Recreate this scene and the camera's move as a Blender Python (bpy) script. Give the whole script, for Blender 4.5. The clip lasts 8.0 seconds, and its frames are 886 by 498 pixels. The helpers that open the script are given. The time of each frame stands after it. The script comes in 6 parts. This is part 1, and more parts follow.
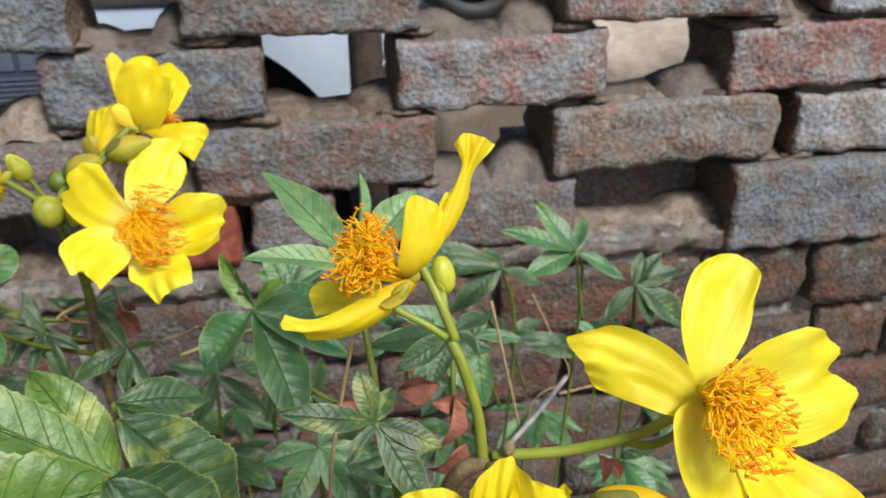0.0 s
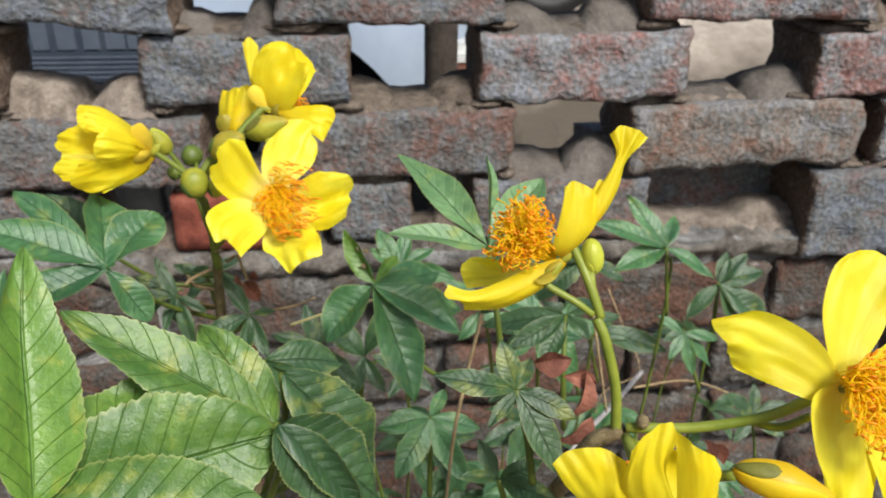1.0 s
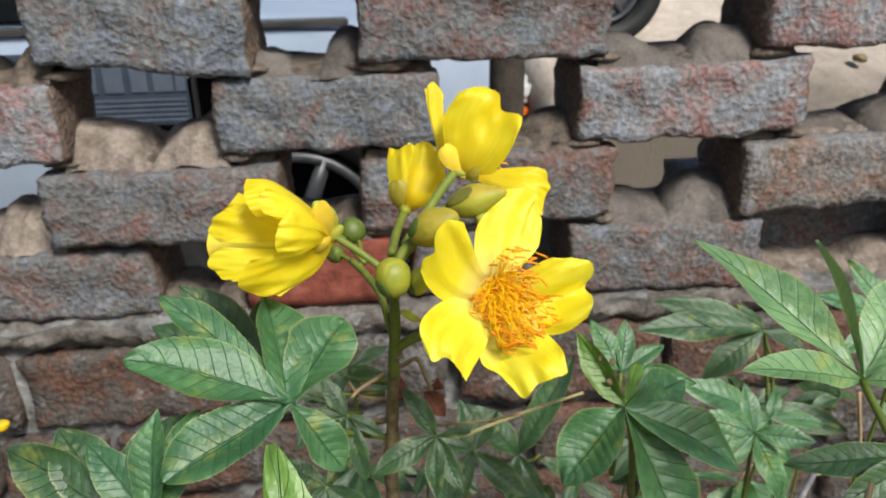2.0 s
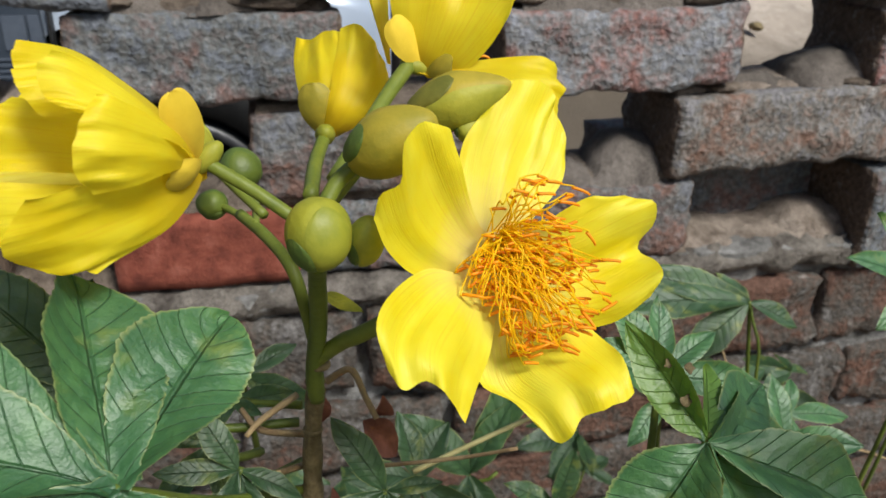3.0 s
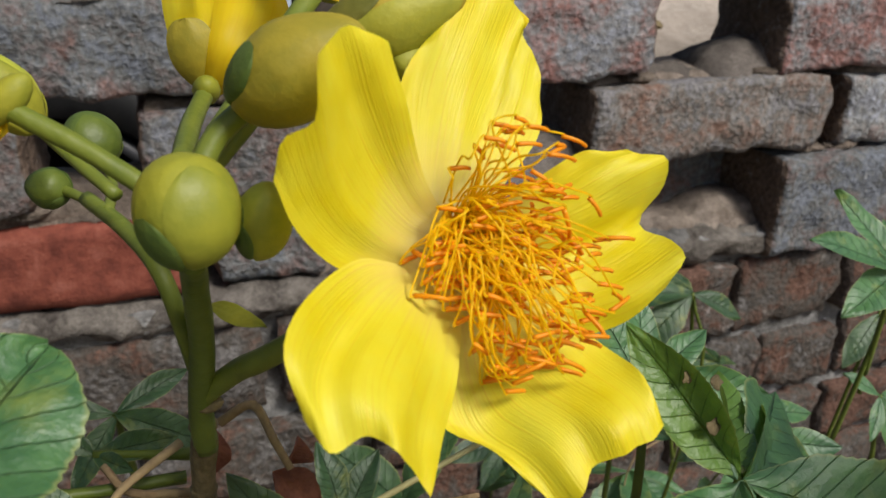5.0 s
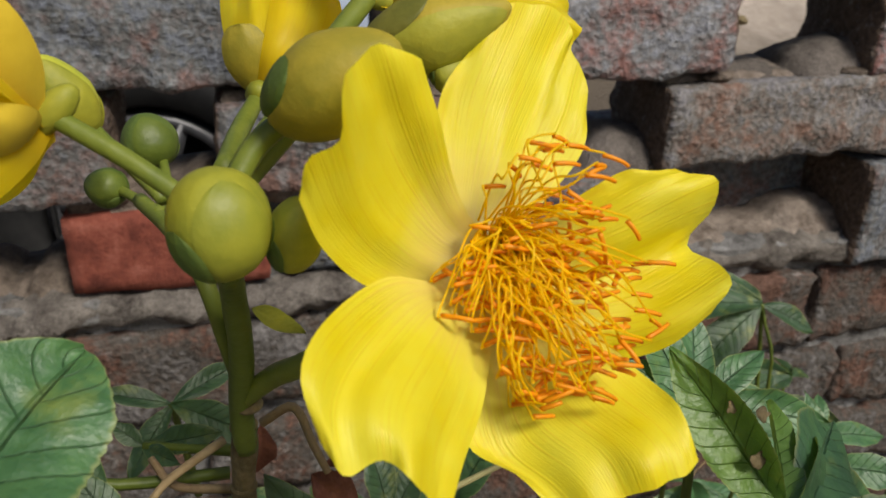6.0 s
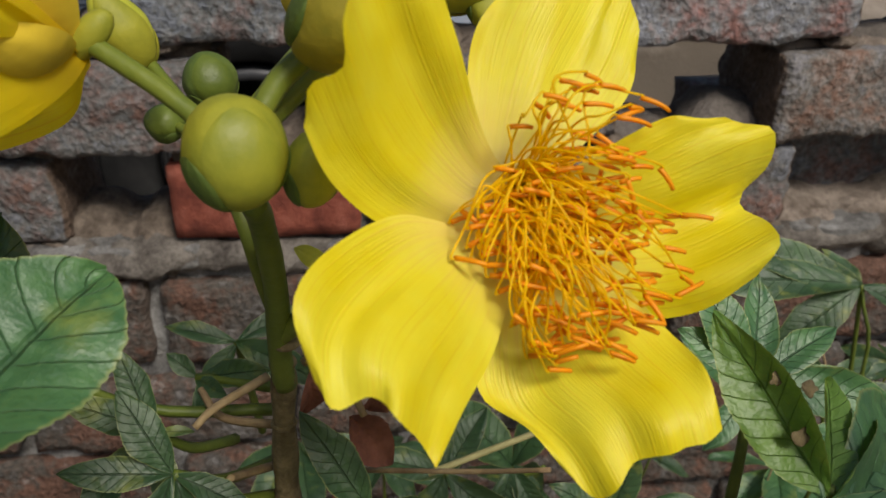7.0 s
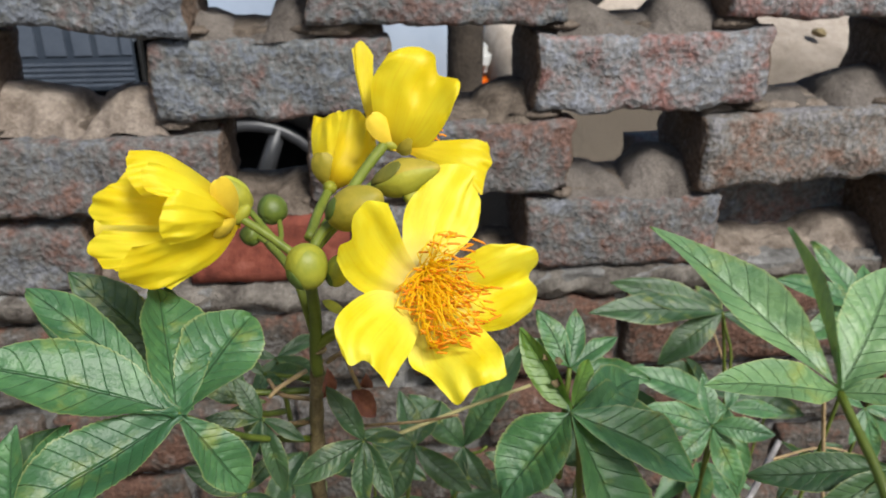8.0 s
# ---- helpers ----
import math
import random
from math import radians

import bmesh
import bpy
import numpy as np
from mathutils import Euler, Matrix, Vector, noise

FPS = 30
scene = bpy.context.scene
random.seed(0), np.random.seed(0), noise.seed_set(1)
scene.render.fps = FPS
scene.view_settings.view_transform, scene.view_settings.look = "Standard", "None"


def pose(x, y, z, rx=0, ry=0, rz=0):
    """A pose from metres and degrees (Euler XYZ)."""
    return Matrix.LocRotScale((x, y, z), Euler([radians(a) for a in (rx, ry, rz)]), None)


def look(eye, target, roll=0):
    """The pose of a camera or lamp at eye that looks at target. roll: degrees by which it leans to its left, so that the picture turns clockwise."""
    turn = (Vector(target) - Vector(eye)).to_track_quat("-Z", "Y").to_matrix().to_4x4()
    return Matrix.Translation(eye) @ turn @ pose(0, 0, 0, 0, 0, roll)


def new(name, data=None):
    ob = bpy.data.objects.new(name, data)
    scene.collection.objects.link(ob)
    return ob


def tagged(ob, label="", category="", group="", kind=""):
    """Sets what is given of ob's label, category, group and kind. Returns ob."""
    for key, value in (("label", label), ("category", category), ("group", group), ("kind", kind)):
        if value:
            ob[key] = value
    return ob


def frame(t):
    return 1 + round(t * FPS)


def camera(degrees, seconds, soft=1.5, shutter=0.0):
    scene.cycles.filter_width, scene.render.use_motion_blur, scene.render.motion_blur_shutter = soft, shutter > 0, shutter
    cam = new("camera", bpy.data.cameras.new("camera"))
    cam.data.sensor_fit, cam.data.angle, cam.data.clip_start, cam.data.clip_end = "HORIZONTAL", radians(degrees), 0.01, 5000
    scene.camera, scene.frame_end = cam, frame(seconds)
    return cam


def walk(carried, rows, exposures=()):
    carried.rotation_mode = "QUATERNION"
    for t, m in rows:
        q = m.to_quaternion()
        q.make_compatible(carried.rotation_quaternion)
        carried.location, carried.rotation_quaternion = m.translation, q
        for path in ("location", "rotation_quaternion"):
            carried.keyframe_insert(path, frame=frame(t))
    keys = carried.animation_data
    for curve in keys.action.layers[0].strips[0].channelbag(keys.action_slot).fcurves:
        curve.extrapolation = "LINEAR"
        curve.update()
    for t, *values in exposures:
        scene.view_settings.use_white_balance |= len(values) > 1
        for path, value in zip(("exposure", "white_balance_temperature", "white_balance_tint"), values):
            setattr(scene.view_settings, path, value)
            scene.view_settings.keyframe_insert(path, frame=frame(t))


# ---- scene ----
cam = camera(60.0, 8.0, 1.5, 0.15)
cam.data.dof.use_dof, cam.data.dof.focus_distance, cam.data.dof.aperture_fstop = True, 0.12, 62
PATH = [
    (0, (0.031, 0.083, 0.819), (0.361, 1.871, -0.013), -0.7),
    (0.5, (0.017, 0.072, 0.825), (0.284, 1.862, -0.026), -0.1),
    (1, (0.006, 0.073, 0.822), (0.205, 1.872, -0.028), 0.5),
    (1.5, (-0.03, 0.1, 0.818), (0.093, 1.925, 0.009), -0.7),
    (1.7, (-0.045, 0.12, 0.818), (0.059, 1.961, 0.043), -1.5),
    (2.8, (-0.06, 0.224, 0.777), (0.293, 2.025, -0.017), 0.7),
    (3, (-0.059, 0.235, 0.771), (0.345, 2.009, -0.06), 1.0),
    (3.5, (-0.056, 0.247, 0.764), (0.42, 1.988, -0.1), 1.7),
    (4, (-0.055, 0.258, 0.757), (0.514, 1.975, -0.098), 3.0),
    (4.2, (-0.053, 0.267, 0.754), (0.555, 1.958, -0.123), 2.9),
    (5.3, (-0.056, 0.268, 0.753), (0.571, 1.998, -0.031), 1.6),
    (5.5, (-0.057, 0.268, 0.753), (0.552, 2.008, -0.023), 1.2),
    (6, (-0.05, 0.269, 0.755), (0.401, 2.029, -0.081), 1.5),
    (6.5, (-0.043, 0.269, 0.753), (0.192, 2.037, -0.151), 2.1),
    (7, (-0.042, 0.269, 0.752), (0.155, 2.031, -0.173), 1.0),
    (7.5, (-0.047, 0.237, 0.771), (0.181, 2.017, -0.112), 0.3),
    (8, (-0.043, 0.177, 0.805), (0.188, 1.975, -0.04), 0.2),
]
walk(cam, [(t, look(eye, target, roll)) for t, eye, target, roll in PATH], [(0, 0.12, 6450, 8), (1.7, 0.14, 6400, 7), (3, -0.12, 6400, 7), (4.2, -0.25, 6450, 8), (5.5, -0.39, 6700, 10), (6.5, -0.50, 6850, 10), (7.1, -0.58, 6850, 10), (7.5, -0.41, 6650, 9), (8, 0.04, 6400, 8)])

# ---- light ----
world = bpy.data.worlds.new("sky")
scene.world = world
world.use_nodes = True
wn = world.node_tree.nodes
sky = wn.new("ShaderNodeTexSky")
sky.sky_type, sky.sun_disc = "NISHITA", False
sky.sun_elevation, sky.sun_rotation = radians(48), radians(153)
sky.air_density, sky.dust_density = 1.0, 2.5
world.node_tree.links.new(sky.outputs[0], wn["Background"].inputs[0])
wn["Background"].inputs[1].default_value = 0.100
sun_data = bpy.data.lights.new("sun", "SUN")
sun_data.energy, sun_data.angle, sun_data.color = 5.0, radians(16), (1.0, 0.965, 0.90)
sun = new("sun", sun_data)
sun.matrix_world = look((0.95, -1.85, 2.30), (0, 0, 0))


# ---- materials ----
def material(name, rough=0.7, spec=0.4):
    m = bpy.data.materials.new(name)
    m.use_nodes = True
    nt = m.node_tree
    b = nt.nodes["Principled BSDF"]
    b.inputs["Roughness"].default_value = rough
    b.inputs["Specular IOR Level"].default_value = spec
    return m, nt, b


def node(nt, kind, **values):
    n = nt.nodes.new(kind)
    for k, v in values.items():
        n.inputs[k].default_value = v
    return n


def noise_of(nt, vec, scale, detail=4.0, rough=0.6):
    n = node(nt, "ShaderNodeTexNoise", Scale=scale, Detail=detail, Roughness=rough)
    nt.links.new(vec, n.inputs["Vector"])
    return n.outputs["Fac"]


def ramp(nt, fac, *stops):
    r = nt.nodes.new("ShaderNodeValToRGB")
    e = r.color_ramp.elements
    while len(e) < len(stops):
        e.new(0.5)
    for el, (p, c) in zip(e, stops):
        el.position, el.color = p, (*c, 1)
    nt.links.new(fac, r.inputs[0])
    return r.outputs[0]


def mix(nt, fac, a, b, blend="MIX"):
    m = nt.nodes.new("ShaderNodeMix")
    m.data_type, m.blend_type = "RGBA", blend
    for sock, v in ((m.inputs[0], fac), (m.inputs[6], a), (m.inputs[7], b)):
        if isinstance(v, (int, float)):
            sock.default_value = v
        elif isinstance(v, tuple):
            sock.default_value = (*v, 1)
        else:
            nt.links.new(v, sock)
    return m.outputs[2]


def calc(nt, op, a, b=0.0, c=0.0):
    m = nt.nodes.new("ShaderNodeMath")
    m.operation = op
    for sock, v in zip(m.inputs, (a, b, c)):
        if isinstance(v, (int, float)):
            sock.default_value = v
        else:
            nt.links.new(v, sock)
    return m.outputs[0]


def bump(nt, bsdf, height, strength, distance):
    n = node(nt, "ShaderNodeBump", Strength=strength, Distance=distance)
    nt.links.new(height, n.inputs["Height"])
    nt.links.new(n.outputs[0], bsdf.inputs["Normal"])


def coords(nt, kind="Object"):
    return nt.nodes.new("ShaderNodeTexCoord").outputs[kind]


def chance(nt):
    return nt.nodes.new("ShaderNodeObjectInfo").outputs["Random"]


def stone_material(name, patches, pale, end_shade=(0.10, 0.07, 0.052), bias=0.0):
    """Rough cast brick; patches: its five blotch colours, from rust to blue."""
    m, nt, b = material(name, 0.85, 0.25)
    v, r = coords(nt), chance(nt)
    shift = nt.nodes.new("ShaderNodeVectorMath")
    shift.operation = "ADD"
    comb = nt.nodes.new("ShaderNodeCombineXYZ")
    nt.links.new(calc(nt, "MULTIPLY", r, 37.0), comb.inputs[0])
    nt.links.new(v, shift.inputs[0])
    nt.links.new(comb.outputs[0], shift.inputs[1])
    v = shift.outputs[0]
    grain = noise_of(nt, v, 420, 3, 0.55)
    pebble = noise_of(nt, v, 190, 2, 0.5)
    blotch = calc(nt, "ADD", noise_of(nt, v, 21, 5, 0.66), calc(nt, "MULTIPLY_ADD", noise_of(nt, v, 130, 2, 0.5), 0.36, -0.18))
    where = calc(nt, "ADD", blotch, calc(nt, "MULTIPLY_ADD", r, 0.14, bias - 0.07))
    base = ramp(nt, where, *zip((0.37, 0.44, 0.50, 0.56, 0.63), patches))
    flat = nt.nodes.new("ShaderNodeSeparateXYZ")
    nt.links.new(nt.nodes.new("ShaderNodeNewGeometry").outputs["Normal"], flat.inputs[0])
    # End faces are brown and darkened in the colour, as if in shade.
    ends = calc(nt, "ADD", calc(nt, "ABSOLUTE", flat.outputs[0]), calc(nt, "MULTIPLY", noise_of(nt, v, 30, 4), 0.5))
    base = mix(nt, ramp(nt, ends, (0.86, (0, 0, 0)), (1.02, (1, 1, 1))), base, end_shade)
    lime = ramp(nt, noise_of(nt, v, 45, 5, 0.75), (0.58, (0, 0, 0)), (0.72, (1, 1, 1)))
    base = mix(nt, calc(nt, "MULTIPLY", lime, 0.45), base, pale)
    # Shade in the pits and bluish highlights on the bumps, painted into the colour.
    relief_shade = ramp(nt, pebble, (0.28, (0.58, 0.56, 0.56)), (0.47, (0.97, 0.97, 0.97)), (0.68, (1.50, 1.52, 1.58)))
    base = mix(nt, 0.75, base, relief_shade, "MULTIPLY")
    speck = ramp(nt, grain, (0.33, (0.78, 0.78, 0.78)), (0.5, (1, 1, 1)), (0.66, (1.2, 1.2, 1.2)))
    nt.links.new(mix(nt, 0.7, base, speck, "MULTIPLY"), b.inputs["Base Color"])
    bump(nt, b, calc(nt, "ADD", calc(nt, "MULTIPLY", grain, 0.25), calc(nt, "ADD", calc(nt, "MULTIPLY", pebble, 1.0), calc(nt, "MULTIPLY", noise_of(nt, v, 95, 3, 0.5), 1.4))), 0.58, 0.0046)
    return m


def red_brick_material():
    m, nt, b = material("red_clay_brick", 0.85, 0.25)
    v = coords(nt)
    c = ramp(nt, noise_of(nt, v, 60, 5), (0.3, (0.10, 0.026, 0.018)), (0.55, (0.20, 0.055, 0.036)), (0.8, (0.30, 0.11, 0.08)))
    nt.links.new(c, b.inputs["Base Color"])
    bump(nt, b, noise_of(nt, v, 300, 5), 0.6, 0.003)
    return m


def mortar_material(name, dark, light, blot=35):
    m, nt, b = material(name, 0.9, 0.2)
    v = coords(nt)
    c = ramp(nt, noise_of(nt, v, blot, 6, 0.7), (0.34, dark), (0.66, light))
    g = ramp(nt, noise_of(nt, v, 500, 3), (0.3, (0.65, 0.65, 0.65)), (0.6, (1.05, 1.05, 1.05)))
    nt.links.new(mix(nt, 0.8, c, g, "MULTIPLY"), b.inputs["Base Color"])
    bump(nt, b, calc(nt, "ADD", noise_of(nt, v, 220, 5, 0.7), calc(nt, "MULTIPLY", noise_of(nt, v, 60, 4, 0.6), 1.2)), 0.85, 0.006)
    return m


def petal_material(name, deep, light, throat, clear=0.35):
    """Thin yellow petal; UV u runs from claw to rim, v across."""
    m, nt, b = material(name, 0.44, 0.5)
    uv = nt.nodes.new("ShaderNodeSeparateXYZ")
    nt.links.new(coords(nt, "UV"), uv.inputs[0])
    u, w = uv.outputs[0], uv.outputs[1]
    stretch = nt.nodes.new("ShaderNodeCombineXYZ")
    nt.links.new(calc(nt, "MULTIPLY", u, 1.3), stretch.inputs[0])
    nt.links.new(calc(nt, "MULTIPLY", w, 85.0), stretch.inputs[1])
    streak = noise_of(nt, stretch.outputs[0], 1.0, 3, 0.55)
    soft = noise_of(nt, coords(nt), 90, 3)
    col = mix(nt, ramp(nt, soft, (0.35, (0, 0, 0)), (0.7, (1, 1, 1))), deep, light)
    col = mix(nt, ramp(nt, streak, (0.34, (0.42, 0.42, 0.42)), (0.47, (0, 0, 0))), col, (0.90 * deep[0], 0.70 * deep[1], deep[2]))
    pale = calc(nt, "ADD", u, calc(nt, "MULTIPLY_ADD", streak, 0.16, -0.08))
    col = mix(nt, ramp(nt, pale, (0.10, (1, 1, 1)), (0.26, (0.42, 0.42, 0.42)), (0.50, (0, 0, 0))), col, throat)
    nt.links.new(col, b.inputs["Base Color"])
    bump(nt, b, calc(nt, "ADD", streak, calc(nt, "MULTIPLY", noise_of(nt, coords(nt), 140, 3, 0.55), 1.0)), 0.30, 0.0007)
    t = nt.nodes.new("ShaderNodeBsdfTranslucent")
    nt.links.new(col, t.inputs["Color"])
    s = nt.nodes.new("ShaderNodeMixShader")
    s.inputs[0].default_value = clear
    nt.links.new(b.outputs[0], s.inputs[1])
    nt.links.new(t.outputs[0], s.inputs[2])
    nt.links.new(s.outputs[0], nt.nodes["Material Output"].inputs["Surface"])
    return m


def leaf_material(name, dark, light, vein, spot=0.5, gloss=0.45):
    """Leaf blade; UV u runs along the midrib, v across from -1 to 1 (stored as 0 to 1)."""
    m, nt, b = material(name, gloss, 1.0)
    uv = nt.nodes.new("ShaderNodeSeparateXYZ")
    nt.links.new(coords(nt, "UV"), uv.inputs[0])
    u, w = uv.outputs[0], uv.outputs[1]
    a = calc(nt, "ABSOLUTE", calc(nt, "MULTIPLY_ADD", w, 2.0, -1.0))
    rib = ramp(nt, a, (0.015, (1, 1, 1)), (0.06, (0, 0, 0)))
    half = calc(nt, "MULTIPLY", calc(nt, "LESS_THAN", w, 0.5), 0.4)
    phase = calc(nt, "FRACT", calc(nt, "ADD", half, calc(nt, "MULTIPLY", calc(nt, "SUBTRACT", u, calc(nt, "MULTIPLY", a, 0.16)), 10.0)))
    side = ramp(nt, calc(nt, "ABSOLUTE", calc(nt, "SUBTRACT", phase, 0.5)), (0.455, (0, 0, 0)), (0.495, (1, 1, 1)))
    v, r = coords(nt), chance(nt)
    col = mix(nt, ramp(nt, noise_of(nt, v, 48, 4), (0.36, (0, 0, 0)), (0.64, (1, 1, 1))), dark, light)
    col = mix(nt, calc(nt, "MULTIPLY", r, 0.45), col, light)
    col = mix(nt, ramp(nt, noise_of(nt, v, 300, 4, 0.65), (0.36, (0.6, 0.6, 0.6)), (0.62, (0, 0, 0))), col, dark)
    net = calc(nt, "MULTIPLY", side, ramp(nt, noise_of(nt, v, 85, 2), (0.35, (0, 0, 0)), (0.65, (1, 1, 1))))
    col = mix(nt, calc(nt, "MULTIPLY", net, 0.24), col, vein)
    col = mix(nt, calc(nt, "MULTIPLY", rib, 0.35), col, vein)
    blot = ramp(nt, noise_of(nt, v, 110, 4, 0.6), (0.57, (0, 0, 0)), (0.72, (1, 1, 1)))
    col = mix(nt, calc(nt, "MULTIPLY", blot, spot), col, (0.34, 0.36, 0.05))
    rim = ramp(nt, a, (0.93, (0, 0, 0)), (1.0, (1, 1, 1)))
    col = mix(nt, calc(nt, "MULTIPLY", rim, 0.6), col, (0.36, 0.38, 0.13))
    nt.links.new(col, b.inputs["Base Color"])
    fine = calc(nt, "ADD", noise_of(nt, v, 900, 3), calc(nt, "MULTIPLY", noise_of(nt, v, 260, 3), 1.6))
    ridge = calc(nt, "SUBTRACT", calc(nt, "MULTIPLY", fine, 0.24), calc(nt, "ADD", calc(nt, "MULTIPLY", side, 0.28), calc(nt, "MULTIPLY", rib, 0.7)))
    bump(nt, b, ridge, 0.85, 0.0011)
    t = nt.nodes.new("ShaderNodeBsdfTranslucent")
    nt.links.new(mix(nt, 0.5, col, (0.22, 0.36, 0.03)), t.inputs["Color"])
    s = nt.nodes.new("ShaderNodeMixShader")
    s.inputs[0].default_value = 0.25
    nt.links.new(b.outputs[0], s.inputs[1])
    nt.links.new(t.outputs[0], s.inputs[2])
    nt.links.new(s.outputs[0], nt.nodes["Material Output"].inputs["Surface"])
    return m


def plain_material(name, a, b2, scale=60, rough=0.6, metal=0.0, relief=0.3, depth=0.001, spec=0.4):
    m, nt, b = material(name, rough, spec)
    v = coords(nt)
    f = calc(nt, "MULTIPLY_ADD", noise_of(nt, v, scale * 5.5, 3), 0.30, calc(nt, "MULTIPLY", noise_of(nt, v, scale, 5), 0.70))
    nt.links.new(ramp(nt, f, (0.34, a), (0.66, b2)), b.inputs["Base Color"])
    b.inputs["Metallic"].default_value = metal
    if relief:
        bump(nt, b, noise_of(nt, v, scale * 4, 4), relief, depth)
    return m


def thread_material(name, a, b2, clear):
    m = plain_material(name, a, b2, 250, 0.45, relief=0)
    nt = m.node_tree
    t = node(nt, "ShaderNodeBsdfTranslucent", Color=(*b2, 1))
    s = nt.nodes.new("ShaderNodeMixShader")
    s.inputs[0].default_value = clear
    nt.links.new(nt.nodes["Principled BSDF"].outputs[0], s.inputs[1])
    nt.links.new(t.outputs[0], s.inputs[2])
    nt.links.new(s.outputs[0], nt.nodes["Material Output"].inputs["Surface"])
    return m


STONE = stone_material("weathered_grey_brick", ((0.128, 0.082, 0.072), (0.124, 0.099, 0.096), (0.120, 0.113, 0.112), (0.114, 0.119, 0.120), (0.116, 0.126, 0.146)), (0.31, 0.31, 0.31), bias=0.03)
RUSTY = stone_material("weathered_purple_brick", ((0.187, 0.099, 0.088), (0.185, 0.130, 0.125), (0.178, 0.156, 0.155), (0.165, 0.167, 0.172), (0.178, 0.185, 0.209)), (0.385, 0.380, 0.380), bias=-0.01)
OCHRE = stone_material("weathered_brown_brick", ((0.150, 0.092, 0.070), (0.150, 0.113, 0.096), (0.150, 0.129, 0.115), (0.138, 0.131, 0.124), (0.156, 0.150, 0.158)), (0.33, 0.315, 0.30), bias=-0.01)
LIMED = stone_material("pale_limed_brick", ((0.185, 0.125, 0.110), (0.188, 0.164, 0.157), (0.199, 0.192, 0.187), (0.193, 0.198, 0.200), (0.204, 0.211, 0.235)), (0.426, 0.426, 0.426), bias=0.04)
# Darker mix of the grey brick for the lowest open rows.
DUSKY = stone_material("dark_lower_brick", ((0.125, 0.074, 0.060), (0.118, 0.092, 0.086), (0.114, 0.104, 0.100), (0.104, 0.104, 0.102), (0.120, 0.124, 0.138)), (0.30, 0.29, 0.285), bias=0.02)
# Darker, browner mix for the closed courses.
BROWN = stone_material("dark_brown_brick", ((0.093, 0.050, 0.036), (0.074, 0.052, 0.042), (0.071, 0.059, 0.050), (0.058, 0.052, 0.046), (0.107, 0.100, 0.096)), (0.310, 0.297, 0.284), (0.077, 0.060, 0.050), -0.02)
RED = red_brick_material()
MORTAR = mortar_material("lime_mortar", (0.080, 0.062, 0.049), (0.235, 0.190, 0.155), 55)
MORTAR_PALE = mortar_material("pale_mortar", (0.150, 0.118, 0.096), (0.40, 0.335, 0.285), 40)
MORTAR_GREY = mortar_material("grey_mortar", (0.100, 0.086, 0.077), (0.215, 0.188, 0.170), 25)
MORTAR_LEDGE = mortar_material("blotched_mortar", (0.052, 0.043, 0.038), (0.258, 0.232, 0.206), 38)
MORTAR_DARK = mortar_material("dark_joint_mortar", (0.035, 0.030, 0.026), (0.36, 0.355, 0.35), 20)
PETAL = petal_material("yellow_petal", (0.90, 0.74, 0.010), (0.94, 0.86, 0.060), (0.93, 0.79, 0.38), 0.40)
PETAL_BACK = petal_material("yellow_petal_outside", (0.90, 0.70, 0.008), (0.95, 0.83, 0.035), (0.82, 0.58, 0.02), 0.48)
PETAL_WARM = petal_material("golden_petal", (0.90, 0.74, 0.010), (0.94, 0.86, 0.060), (0.93, 0.77, 0.05), 0.45)
FILAMENT = thread_material("orange_filament", (0.98, 0.63, 0.008), (0.99, 0.79, 0.025), 0.65)
ANTHER = thread_material("orange_anther", (0.84, 0.30, 0.005), (0.93, 0.42, 0.011), 0.35)
SEPAL = plain_material("olive_sepal", (0.17, 0.19, 0.016), (0.35, 0.33, 0.03), 70, 0.6, relief=0.45, depth=0.0006)
SEPAL_GOLD = plain_material("golden_sepal", (0.20, 0.180, 0.015), (0.40, 0.30, 0.028), 70, 0.6, relief=0.45, depth=0.0006)
SEPAL_YELLOW = plain_material("yellow_sepal", (0.60, 0.42, 0.03), (0.74, 0.54, 0.05), 90, 0.5, relief=0.15)
SEPAL_OLIVE = plain_material("dull_olive_sepal", (0.095, 0.100, 0.012), (0.19, 0.172, 0.024), 90, 0.6, relief=0.45, depth=0.0006)
SEPAL_FRESH_OLIVE = plain_material("pale_olive_sepal", (0.165, 0.190, 0.018), (0.33, 0.32, 0.036), 55, 0.5, relief=0.4, depth=0.0006)
SEPAL_DARK = plain_material("dark_green_sepal", (0.045, 0.085, 0.012), (0.10, 0.14, 0.025), 110, 0.6, relief=0.45, depth=0.0006)
STEM = plain_material("green_stem", (0.058, 0.088, 0.011), (0.13, 0.17, 0.024), 60, 0.5, relief=0.3)
STEM_MID = plain_material("mid_green_stalk", (0.090, 0.125, 0.014), (0.18, 0.21, 0.030), 60, 0.5, relief=0.3)
STEM_FRESH = plain_material("fresh_green_stalk", (0.13, 0.17, 0.018), (0.24, 0.27, 0.040), 60, 0.45, relief=0.25)
SEPAL_FRESH = plain_material("fresh_yellow_green_sepal", (0.33, 0.36, 0.030), (0.46, 0.46, 0.055), 80, 0.45, relief=0.1)
BARK = plain_material("brown_stem", (0.075, 0.055, 0.025), (0.27, 0.21, 0.11), 220, 0.8, relief=0.6)
TWIG = plain_material("dry_twig", (0.20, 0.13, 0.07), (0.40, 0.30, 0.16), 120, 0.8, relief=0.4)
STRAW = plain_material("greenish_straw", (0.24, 0.22, 0.09), (0.40, 0.36, 0.17), 120, 0.7, relief=0.3)
